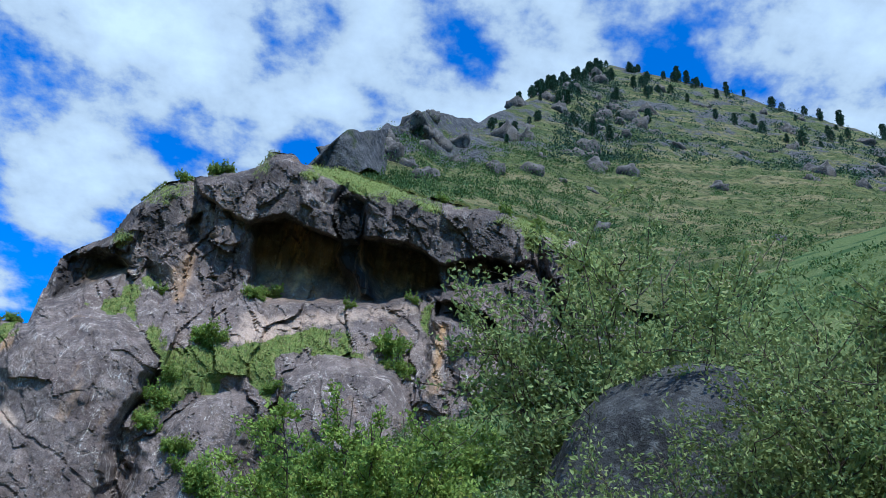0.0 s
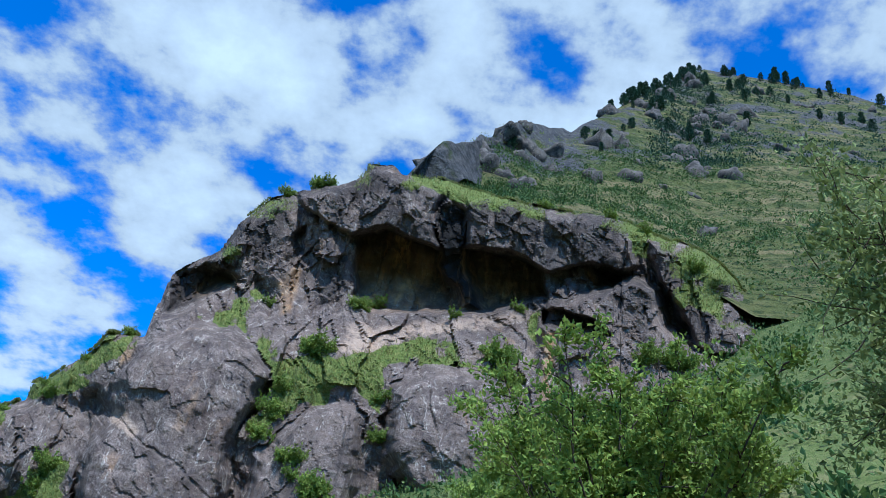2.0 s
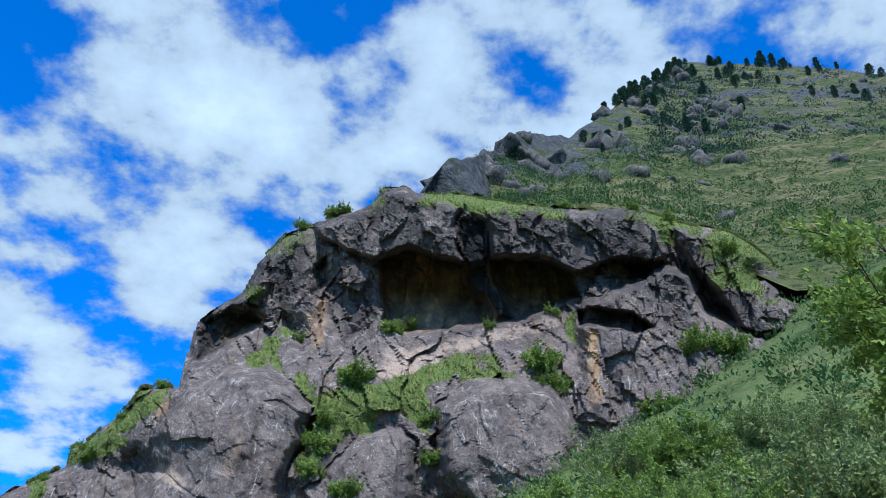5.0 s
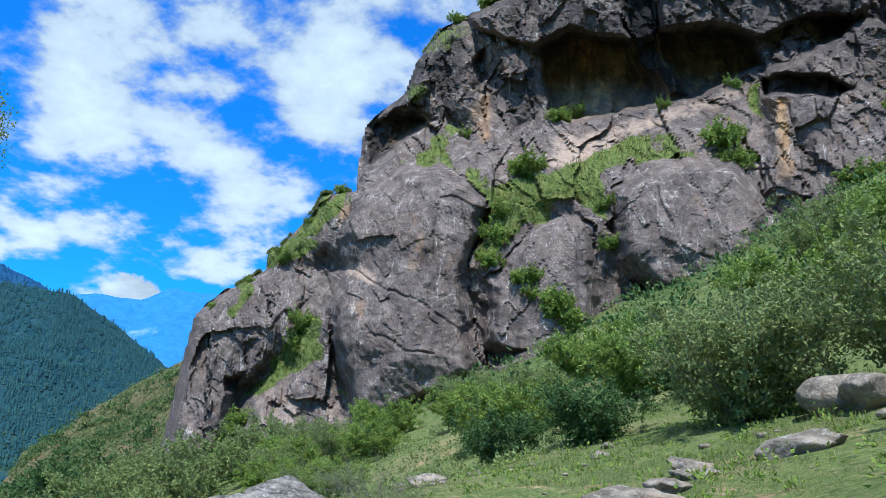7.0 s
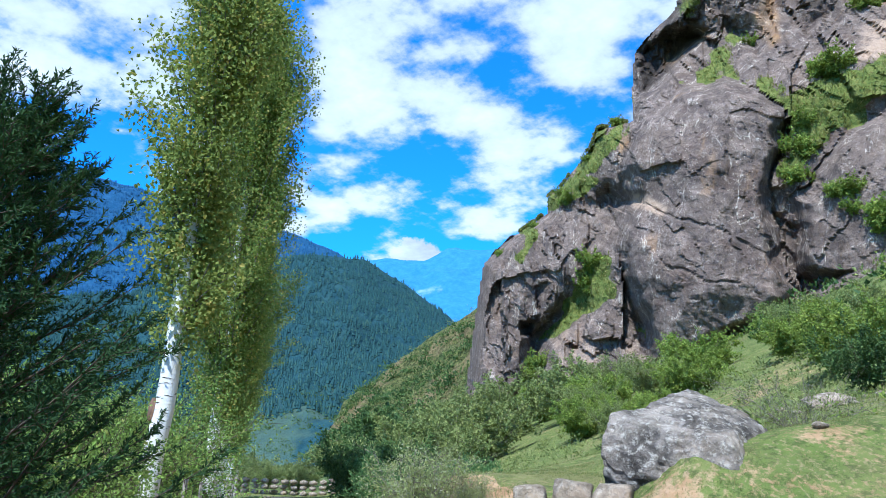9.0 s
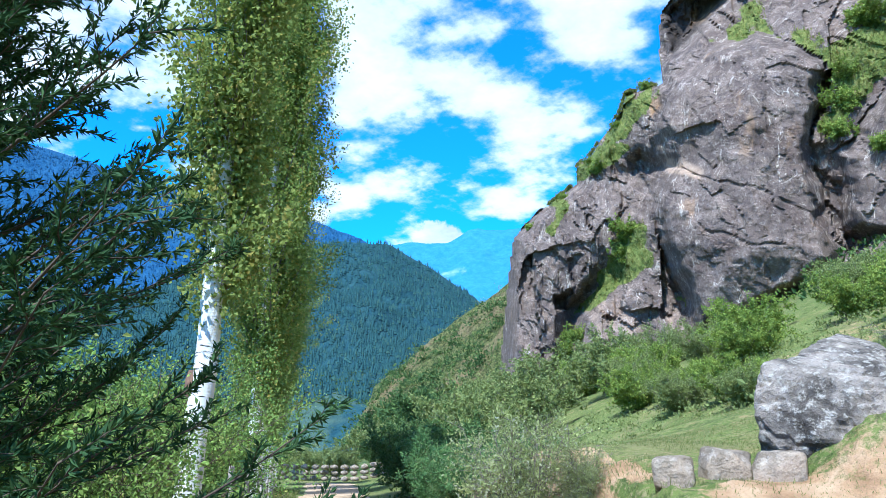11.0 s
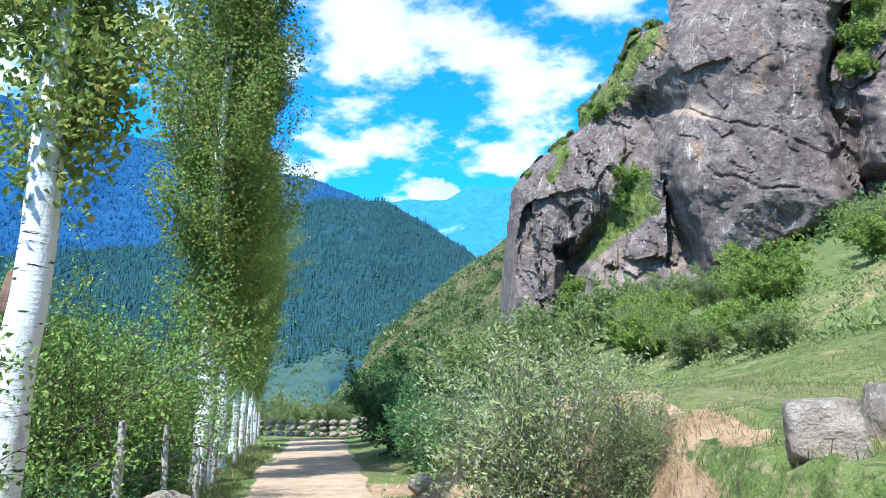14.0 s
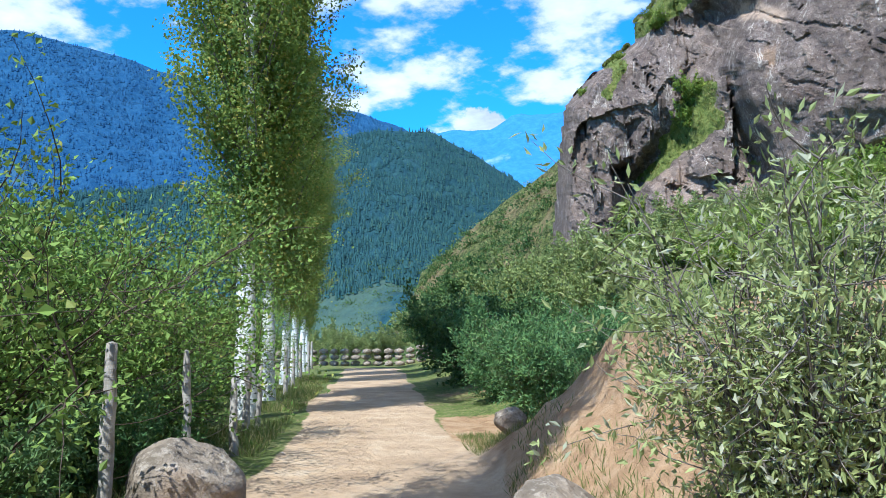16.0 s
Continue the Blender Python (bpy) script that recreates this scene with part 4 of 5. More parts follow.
def slope_bush():
    return bush(13, 2.3, 3.6, 40, 15, 34, 0.15, 0.095, LEAF_FRESH, WOOD_GREY, "green leafy shrub on the grassy slope", spray=0.3)


def olive_bush():
    return bush(14, 2.3, 4.0, 40, 15, 34, 0.125, 0.075, LEAF_OLIVE, WOOD_GREY, "grey-green bush with pale leaves", spray=0.3)


def dark_bush():
    return bush(15, 1.9, 3.0, 38, 13, 30, 0.13, 0.08, LEAF_DARK, WOOD_DARK, "dense dark green bush beside the lane", spray=0.32)


def blue_bush():
    return bush(16, 1.9, 2.9, 38, 13, 32, 0.14, 0.05, LEAF_BLUE, WOOD_DARK, "bushy blue-green shrub with narrow leaves", spray=0.34)


def hedge_bush():
    return bush(17, 1.9, 3.5, 44, 16, 40, 0.056, 0.036, LEAF_HEDGE, WOOD_DARK, "tangled green hedge shrub behind the fence", spray=0.42, ragged=0.9)


def shade_bush():
    return bush(18, 1.9, 4.4, 70, 20, 60, 0.075, 0.030, LEAF_SHADE, WOOD_DARK, "dark needle-leaved shrub beside the lane", spray=0.42, ragged=0.9)


def dry_shrub():
    return bush(19, 0.62, 2.6, 46, 22, 22, 0.048, 0.018, LEAF_PALE, WOOD_GREY, "straggling shrub with bare grey twigs and pale leaves", spray=0.6, ragged=0.9, spread=0.5)


def bare_shrub():
    return bush(20, 1.1, 1.6, 30, 16, 3, 0.05, 0.025, LEAF_OLIVE, WOOD_GREY, "nearly leafless grey shrub beside the boulder", spray=0.5, spread=1.0)


def small_shrub():
    return bush(21, 1.0, 1.1, 18, 9, 18, 0.16, 0.09, LEAF_FRESH, WOOD_DARK, "low green shrub growing on the rock ledge", spray=0.4)


def round_tree():
    return bush(22, 2.6, 6.0, 34, 14, 28, 0.26, 0.17, LEAF_DARK, WOOD_DARK, "dark green leafy tree below the cliff", "tree", spray=0.34, low=0.25)


def ash_tree():
    return bush(23, 2.2, 5.6, 26, 13, 24, 0.22, 0.13, LEAF_OLIVE, WOOD_GREY, "light green tree below the cliff", "tree", spray=0.36, low=0.2, ragged=0.8)


# where the walk begins
plant("fresh", fresh_bush, 6.5, 7.4, 0, 0.9)
plant("thorn", thorn_bush, 2.9, 7.6)
plant("thorn", thorn_bush, -0.4, 6.2, 2.2, 0.62)
plant("thorn", thorn_bush, -0.9, 5.3, 4.2, 0.60)
plant("thorn", thorn_bush, 0.75, 4.95, 1.3, 0.52)
plant("thorn", thorn_bush, 0.1, 5.3, 5.3, 0.58)
plant("fresh", fresh_bush, 13.0, 12.5, 1.1, 0.75)
# slope up to the cliff
for f, s, t, k in ((20.3, 15.2, 0.3, 1.0), (17.0, 17.5, 1.9, 1.05), (24.5, 21.0, 4.0, 0.9), (14.0, 20.0, 0.8, 1.1)):
    plant("olive", olive_bush, f, s, t, k)
for f, s, t, k in ((37.6, 20.4, 0.0, 1.0), (34.0, 25.5, 2.1, 1.0), (43, 24, 1.0, 0.8), (27, 33, 3.9, 1.2), (41, 31, 5.0, 1.1), (36, 38, 0.6, 1.2), (21, 30, 1.4, 1.1), (50, 26, 4.0, 0.8), (47, 33, 2.0, 1.1), (31, 44, 0.9, 1.4)):
    plant("slope", slope_bush, f, s, t, k)
for f, s, t, k in ((30, 28, 3.0, 1.05), (19, 36, 2.4, 1.2), (54, 29, 0.5, 1.0), (38, 46, 2.9, 1.4), (24, 42, 4.4, 1.3), (45, 28, 1.9, 0.8)):
    plant("olive", olive_bush, f, s, t, k)
for f, s, t, k in ((25.2, 15.0, 0.0, 0.72), (33, 17.5, 2.0, 0.8), (28.5, 22.5, 4.0, 0.9)):
    plant("dark", dark_bush, f, s, t, k)
# below the cliff, behind the terrace
for f, s, t, k in ((44, 15.8, 1.3, 0.62), (51, 16.8, 3.9, 0.7), (55, 16, 5.1, 0.8), (65, 21, 3.3, 1.0), (52, 21, 5.6, 0.85), (63, 27, 0.2, 1.1), (80, 22, 1.1, 1.1)):
    plant("slope", slope_bush, f, s, t, k)
for f, s, t, k in ((41.5, 14.8, 0, 0.5), (47.5, 15, 2.6, 0.62), (60, 18, 0.7, 0.9), (72, 25, 4.4, 1.1), (57, 21.5, 2.2, 0.9)):
    plant("olive", olive_bush, f, s, t, k)
# right side of the lane
for f, s, t, k in ((38.5, 3.4, 0, 0.85), (42, 3.0, 1.2, 1.0), (46, 4.6, 2.4, 1.0), (41, 6.0, 3.6, 0.7), (51, 4.0, 4.8, 1.15), (57, 5.0, 0.6, 1.2), (35.0, 4.8, 1.8, 0.6), (32.0, 2.9, 0.3, 0.62), (33.6, 3.2, 2.9, 0.68), (30.8, 3.7, 4.4, 0.55), (36.4, 2.9, 5.5, 0.6)):
    plant("blue" if k < 1 else "dark", blue_bush if k < 1 else dark_bush, f, s, t, k)
for f, s, t, k in ((60, 9, 0, 0.9), (66, 13, 1, 1.1), (74, 10, 2, 1.25), (86, 15, 3, 1.3), (95, 11, 4, 1.4), (104, 19, 5, 1.4), (76, 17, 0.5, 1.2), (110, 25, 0.8, 1.4), (98, 24, 2.8, 1.3), (82, 25, 1.2, 1.1), (70, 20, 3.1, 1.0), (112, 14, 4.1, 1.5), (122, 20, 5.1, 1.5), (118, 10, 1.5, 1.2), (92, 5, 2.5, 1.0), (66, 4.5, 3.5, 0.8), (88, 20, 4.2, 1.0)):
    plant("tree" if int(f) % 2 else "ash", round_tree if int(f) % 2 else ash_tree, f, s, t, k)
# beyond the end of the lane
for f, s, t, k in ((70, -3.5, 0.4, 0.42), (72, 0.5, 1.7, 0.5), (76, -7, 3.0, 0.6), (69, 3.5, 4.4, 0.4), (84, -2, 5.2, 0.62), (90, -10, 0.9, 0.75), (81, 4.5, 2.2, 0.6), (100, -5, 3.7, 0.8), (96, 2, 1.1, 0.7)):
    plant("tree" if int(f) % 2 else "ash", round_tree if int(f) % 2 else ash_tree, f, s, t, k)
# left hedge
for f, s, t, k in ((26.2, -3.7, 0, 1.15), (28.6, -3.6, 1.1, 1.1), (31.2, -3.9, 2.2, 1.25), (24.6, -5.2, 3.3, 0.9), (27.5, -6.0, 4.4, 1.1), (33.8, -4.0, 5.5, 0.9), (31, -6.6, 0.4, 1.1), (22.3, -4.2, 1.6, 0.75), (37.0, -3.9, 2.8, 0.9), (41, -4.2, 3.8, 0.95), (46, -4.6, 5.0, 1.0), (35.0, -7.5, 0.9, 1.2), (20.0, -3.1, 0.7, 0.8), (21.6, -3.3, 3.9, 0.85), (19.3, -4.7, 2.1, 1.1), (21.2, -5.2, 4.7, 1.25)):
    plant("hedge", hedge_bush, f, s, t, k)
for f, s, t, k in ((25.5, -2.9, 0, 0.5), (27.9, -2.7, 1.5, 0.45), (30.2, -2.8, 3, 0.5), (23.6, -3.1, 4.5, 0.55)):
    plant("blue", blue_bush, f, s, t, k)
plant("shade", shade_bush, 18.2, -3.6, 3.6, 0.62)
# bank by the lane
plant("dry", dry_shrub, 22.35, 1.55, 0, 0.95, 0.05)
plant("dry", dry_shrub, 22.0, 2.2, 2.0, 0.45)
plant("dry", dry_shrub, 23.2, 1.8, 4.0, 0.42)
plant("bare", bare_shrub, 21.5, 6.9, 0, 0.85)


def poplar(seed, tall, first, radius, girth, leaves, leaf, label):
    """A columnar poplar: pale trunk, steep boughs and a tall narrow crown."""
    rng = np.random.default_rng(seed)
    root = tagged(new("poplar"), label, "tree")
    levels = np.linspace(0, tall, 26)
    sway = np.cumsum(rng.normal(size=(26, 2)) * 0.018, 0)
    sway -= sway[0]
    axis = [np.array((sway[k, 0], sway[k, 1], z)) for k, z in enumerate(levels)]
    flare = lambda z: girth * (1 - 0.82 * z / tall) * (1 + 0.35 * math.exp(-z * 2.2))
    part("trunk", mesh_of("trunk", *tubes([[(p, flare(p[2])) for p in axis]], 14), BARK_POPLAR), root, "pale whitewashed trunk with dark scars")
    paths, at, ways = [], [], []
    boughs = int(15 * (tall - first))
    for k in range(boughs):
        z = first + (tall - first) * (k / boughs) ** 0.9
        i = min(int(z / tall * 25), 24)
        p = axis[i] + (axis[i + 1] - axis[i]) * (z / tall * 25 - i)
        a = rng.uniform(0, 2 * np.pi)
        lean = rng.uniform(0.22, 0.55)
        v = z / tall
        env = radius * min(1.0, 0.45 + 1.8 * (z - first) / (tall - first)) * max(0.18, min(1.0, (1.04 - v) * 2.4))
        env *= 1 + 0.35 * float(value_noise(math.cos(a) * 1.3 + seed, math.sin(a) * 1.3, z * 0.55, seed))
        reach = env * rng.uniform(0.7, 1.25) / math.sin(math.atan(lean) + 0.35)
        bough = grow(rng, p, np.array((math.cos(a) * lean, math.sin(a) * lean, 0.75)), reach, 6, 0.10, 0.03)
        thick = 0.03 * (1.1 - v)
        paths.append([(q, thick * (1 - 0.15 * j)) for j, q in enumerate(bough)])
        m = rng.poisson(leaves / boughs)
        u = rng.uniform(0.12, 1.0, m) ** 0.8 * 5.999
        j = u.astype(int)
        b = np.array(bough)
        clump = rng.normal(size=(max(1, m // 18 + 1), 3)) * 0.17
        at.append(b[j] + (b[j + 1] - b[j]) * (u - j)[:, None] + clump[rng.integers(0, len(clump), m)] + rng.normal(size=(m, 3)) * 0.07)
        ways.append(rng.normal(size=(m, 3)) + np.array((0, 0, -0.3)))
    part("wood", mesh_of("wood", *tubes(paths, 4), WOOD_GREY), root)
    part("crown", mesh_of("crown", *leaf_cards(np.concatenate(at), np.concatenate(ways), leaf, leaf * 0.88, rng), LEAF_POPLAR, False), root)
    return root


near_poplar = poplar(31, 12.5, 3.3, 1.25, 0.165, 40000, 0.075, "tall poplar with a whitewashed trunk beside the lane")
near_poplar.matrix_world = standing(23.1, -2.17, 0.1) @ Matrix.Rotation(radians(1.5), 4, Vector((-0.71, 0.70, 0)))
band = [(np.array((0, 0, 2.36)), 0.135), (np.array((0, 0, 2.42)), 0.160), (np.array((0, 0, 2.58)), 0.158), (np.array((0, 0, 2.68)), 0.132)]
part("bark_scar", mesh_of("bark_scar", *tubes([band], 14), BARK_BROWN), near_poplar, "rough brown scar round the trunk")
row_poplar = poplar(32, 15.5, 2.6, 2.75, 0.19, 84000, 0.085, "tall full poplar with yellowing leaves beside the lane")
row_poplar.matrix_world = standing(34.6, -2.3, 0.1)
for f, s, t, k in ((38.5, -2.4, 1.0, 0.85), (46.0, -2.8, 2.0, 0.8), (51.0, -3.0, 3.0, 0.8), (57.0, -3.2, 4.0, 0.75), (64.0, -3.6, 5.0, 0.75)):
    ob = copy_thing(row_poplar, standing(f, s, 0.1, t, k))
    ob.matrix_world = standing(f, s, 0.1, t, k)


def overhanging_tree():
    """A dark tree by the lane that holds leafy boughs over it."""
    rng = np.random.default_rng(41)
    root = tagged(new("overhanging_tree"), "dark tree with narrow leaves reaching over the lane", "tree")
    trunk = grow(rng, np.zeros(3), np.array((0.02, 0, 1.0)), 5.2, 8, 0.05)
    paths, at, ways = [[(p, 0.09 - 0.008 * k) for k, p in enumerate(trunk)]], [], []
    part("trunk", mesh_of("trunk", *tubes(paths, 10), WOOD_DARK), root)
    twigs = []
    for k in range(70):
        a = rng.uniform(-1.9, 1.1) if k % 2 else rng.normal(0.5, 0.14)
        p = trunk[4] if k % 4 == 0 else trunk[4] * 0.5 + trunk[5] * 0.5 if k % 2 == 0 else trunk[5 + k % 4]
        bough = grow(rng, p, np.array((math.cos(a), math.sin(a), rng.uniform(-0.08, 0.10))), rng.uniform(1.4, 2.4) if k % 2 == 0 else rng.uniform(0.8, 1.4), 7, 0.06, 0.0)
        twigs.append([(q, 0.016 - 0.002 * j) for j, q in enumerate(bough)])
        b = np.array(bough)
        for _ in range(16):
            u = rng.uniform(0.25, 1) * 6.99
            j = int(u)
            q = b[j] + (b[j + 1] - b[j]) * (u - j)
            sprig = np.array(grow(rng, q, rng.normal(size=3) * np.array((1, 1, 0.3)) + (b[-1] - b[0]) * 0.5, rng.uniform(0.2, 0.42), 3, 0.2))
            twigs.append([(w, 0.004 - 0.001 * i) for i, w in enumerate(sprig)])
            m = 30
            v = rng.uniform(0.1, 1, m) * 2.999
            i = v.astype(int)
            at.append(sprig[i] + (sprig[i + 1] - sprig[i]) * (v - i)[:, None] + rng.normal(size=(m, 3)) * 0.015)
            ways.append(rng.normal(size=(m, 3)) * 0.7 + (sprig[-1] - sprig[0])[None] * 2)
    part("wood", mesh_of("wood", *tubes(twigs, 4), WOOD_DARK), root)
    part("crown", mesh_of("crown", *leaf_cards(np.concatenate(at), np.concatenate(ways), 0.042, 0.016, rng), LEAF_SHADE, False), root)
    return root


def feathery_tree():
    """A low dark conifer: level boughs with flat side sprays set with short needles."""
    rng = np.random.default_rng(47)
    root = tagged(new("young_conifer"), "dark feathery conifer with drooping sprays beside the lane", "tree")
    tall = 3.3
    trunk = grow(rng, np.zeros(3), np.array((0.03, 0.02, 1.0)), tall, 10, 0.03)
    part("trunk", mesh_of("trunk", *tubes([[(p, 0.06 * (1 - 0.085 * k)) for k, p in enumerate(trunk)]], 8), WOOD_DARK), root)
    twigs, at, ways = [], [], []
    for k in range(170):
        v = ((k + rng.uniform(0, 1)) / 170) ** 1.25
        i = min(int(v * 9.99), 9)
        p = trunk[i] + (trunk[i + 1] - trunk[i]) * (v * 10 - i)
        a = k * 2.4 + rng.normal() * 0.3
        reach = 1.55 * min(1.0, 0.78 + 1.2 * v) * (1.06 - v) ** 0.55 * rng.uniform(0.7, 1.15)
        bough = np.array(grow(rng, p, np.array((math.cos(a), math.sin(a), 0.15 + 0.9 * v)), reach, 6, 0.06, 0.05))
        twigs.append([(q, 0.013 * (1 - 0.14 * j)) for j, q in enumerate(bough)])
        out = (bough[-1] - bough[0]) / (np.linalg.norm(bough[-1] - bough[0]) + 1e-9)
        flat = np.cross(out, (0, 0, 1))
        for h in range(17):
            u = (0.12 + 0.88 * h / 16) * 5.999
            j = int(u)
            q = bough[j] + (bough[j + 1] - bough[j]) * (u - j)
            way = out * 0.9 + flat * (1 if h % 2 else -1) * rng.uniform(0.5, 1.1) + rng.normal(size=3) * 0.22
            sprig = np.array(grow(rng, q, way, rng.uniform(0.2, 0.42) * (1.15 - 0.6 * h / 16), 3, 0.12, 0.03))
            twigs.append([(w, 0.003 - 0.0007 * e) for e, w in enumerate(sprig)])
            m = 52
            w = rng.uniform(0.05, 1, m) * 2.999
            e = w.astype(int)
            at.append(sprig[e] + (sprig[e + 1] - sprig[e]) * (w - e)[:, None])
            ways.append(rng.normal(size=(m, 3)) * 0.6 + (sprig[-1] - sprig[0])[None] / (np.linalg.norm(sprig[-1] - sprig[0]) + 1e-9) * 0.8)
    part("wood", mesh_of("wood", *tubes(twigs, 3), WOOD_DARK), root)
    part("crown", mesh_of("crown", *leaf_cards(np.concatenate(at), np.concatenate(ways), 0.038, 0.0095, rng), LEAF_SHADE, False), root)
    return root


conifer = feathery_tree()
conifer.matrix_world = standing(15.9, -2.1, 0.1, 0.0, 1.12)
over_tree = overhanging_tree()
over_tree.matrix_world = standing(11.75, -2.3, 0.1)


# ---- rocks ----
def rock_mesh(name, seed, size, mat, cuts=7, rough=0.10, fineness=4):
    """A boulder: a ball cut by flat planes, then weathered."""
    rng = np.random.default_rng(seed)
    bm = bmesh.new()
    bmesh.ops.create_icosphere(bm, subdivisions=fineness, radius=1.0)
    co = np.array([v.co[:] for v in bm.verts])
    for _ in range(cuts):
        n = rng.normal(size=3)
        n /= np.linalg.norm(n)
        d = co @ n - rng.uniform(0.55, 0.85)
        co -= np.clip(d, 0, None)[:, None] * n * 0.92
    n = fractal(co[:, 0] * 2.2 + seed, co[:, 1] * 2.2, co[:, 2] * 2.2, 4, seed)
    m = fractal(co[:, 0] * 5 + seed, co[:, 1] * 5, co[:, 2] * 5, 3, seed + 5, True)
    co = co * (1 + rough * n[:, None] + rough * 0.35 * m[:, None]) * np.array(size)
    faces = np.array([[v.index for v in f.verts] for f in bm.faces])
    bm.free()
    return mesh_of(name, co, faces, mat)


def rock(seed, size, f, s, mat, label, sink=0.25, turn=0.0, tilt=(0, 0), cuts=7, rough=0.10, fineness=4, name="rock", group=""):
    ob = tagged(new(name, rock_mesh(name, seed, size, mat, cuts, rough, fineness)), label, name, group)
    x, y = lane_xy(f, s)
    ob.matrix_world = pose(x, y, float(surface(x, y)) + size[2] * (1 - 2 * sink), tilt[0], tilt[1], turn)
    return ob


def wedge_boulder():
    """The big lichened boulder: upright broken front, flat back that climbs away and falls to the right."""
    mid = np.array((-9.75, 17.1, 1.45))
    near_top, near_low, peak = (-10.47, 16.29, 2.23), (-10.56, 16.12, 1.40), (-10.16, 18.42, 2.90)
    right, front = (-8.95, 17.62, 2.26), (-9.02, 16.25, 2.00)
    sides = ((near_low, near_top, front), (near_top, peak, front), (peak, right, front), (near_low, near_top, (-10.85, 17.6, 1.3)),
             (near_top, peak, (-10.85, 17.7, 1.2)), (right, front, (-8.55, 16.9, 1.0)), (peak, right, (-9.2, 18.9, 1.0)),
             (peak, (-9.9, 19.1, 1.0), (-10.8, 18.2, 1.0)), ((-10, 16, 0.8), (-9, 17, 0.8), (-10, 18, 0.8)), ((-10.5, 16.2, 1.55), (-9.4, 16.0, 1.75), (-10.4, 16.45, 0.9)))
    planes = []
    for p, q, r in sides:
        p, q, r = np.array(p), np.array(q), np.array(r)
        n = np.cross(q - p, r - p)
        n = n / np.linalg.norm(n)
        d = float((p - mid) @ n)
        planes.append((n, d) if d > 0 else (-n, -d))
    bm = bmesh.new()
    bmesh.ops.create_icosphere(bm, subdivisions=6, radius=1.0)
    way = np.array([v.co[:] for v in bm.verts])
    faces = np.array([[v.index for v in f.verts] for f in bm.faces])
    bm.free()
    near = np.zeros(len(way))
    for n, d in planes:
        near += (np.clip(way @ n, 0, None) / d) ** 26
    co = way * (near ** (-1 / 26))[:, None]
    x, y, z = co.T
    step = fractal(x * 1.3, y * 1.3, z * 1.3, 3, 71)
    chip = np.abs(fractal(x * 2.6, y * 2.6, z * 2.6, 4, 73))
    fine = fractal(x * 7, y * 7, z * 7, 4, 72, True)
    co = co + way * (0.07 * np.round(step * 5) / 5 + 0.05 * step - 0.07 * np.clip(0.16 - chip, 0, 1) / 0.16 * 0.6 + 0.03 * fine)[:, None]
    ob = tagged(new("boulder", mesh_of("boulder", co, faces, BOULDER, False)), "big pale grey lichen-covered boulder on the grass", "boulder")
    ob.matrix_world = pose(*mid)
    return ob


boulder = wedge_boulder()
dark_boulder = rock(81, (1.65, 1.6, 1.5), 1.95, 7.3, BOULDER_DARK, "huge smooth dark boulder under thorny bushes", 0.12, 20, (0, 0), 3, 0.05, 5, "boulder")


def block(seed, size, f, s, label, top, turn, tilt=(0, 0)):
    """A squared stone with chipped edges."""
    bm = bmesh.new()
    bmesh.ops.create_cube(bm, size=2.0)
    bmesh.ops.subdivide_edges(bm, edges=bm.edges[:], cuts=9, use_grid_fill=True)
    co = np.array([v.co[:] for v in bm.verts])
    faces = np.array([[v.index for v in q.verts] for q in bm.faces])
    bm.free()
    rng = np.random.default_rng(seed)
    co = co / (np.sum(np.abs(co) ** 8, axis=1, keepdims=True) ** (1 / 8))
    for _ in range(5):
        n = rng.normal(size=3)
        n /= np.linalg.norm(n)
        co -= np.clip(co @ n - rng.uniform(0.95, 1.15), 0, None)[:, None] * n
    x, y, z = co.T
    co = co * (1 + 0.07 * fractal(x * 1.6 + seed, y * 1.6, z * 1.6, 4, seed) + 0.03 * fractal(x * 5, y * 5, z * 5, 3, seed, True))[:, None] * np.array(size)
    ob = tagged(new("stone", mesh_of("stone", co, faces, STONE)), label, "stone")
    px, py = lane_xy(f, s)
    ob.matrix_world = pose(px, py, top - size[2], *tilt, turn)
    return ob


block(82, (0.18, 0.17, 0.17), 20.48, 2.59, "squared grey stone at the edge of the terrace", 1.38, 17, (3, -4))
block(83, (0.23, 0.20, 0.17), 20.5, 3.10, "pale flat-topped stone beside the boulder", 1.45, 24, (4, 5))
block(84, (0.23, 0.22, 0.20), 20.28, 3.52, "pale stone block under the boulder", 1.44, 14)
rock(85, (0.50, 0.44, 0.45), 25.9, -1.45, STONE, "rounded pale rock at the edge of the lane", 0.18, 40, name="rock")
rock(86, (0.40, 0.36, 0.34), 24.9, 1.15, STONE, "smooth buff rock at the foot of the bank", 0.15, 10, name="rock")
rock(87, (0.36, 0.30, 0.16), 23.9, 1.05, STONE, "low buff rock at the foot of the bank", 0.2, 70, name="rock")
rock(88, (0.22, 0.18, 0.20), 29.8, 1.75, STONE, "pale rock at the corner of the lane", 0.1, 20, name="rock")
rock(89, (0.9, 0.8, 0.75), 47.0, 3.6, BOULDER, "grey rock among the bushes beside the lane", -0.3, 50, name="rock")
for k, (f, s, a) in enumerate(((17.7, 14.9, 1.0), (18.5, 15.6, 0.8), (16.9, 14.5, 0.9), (16.6, 15.6, 0.75))):
    rock(90 + k, (0.85 * a, 0.6 * a, 0.45 * a), f, s, STONE, "broken pale rock in a heap on the slope", 0.2, 40 * k, group="rocks heaped on the slope")
rock(95, (0.75, 0.5, 0.14), 18.9, 2.7, STONE, "flat pale rock bedded in the trodden soil", 0.75, 30, name="stone")
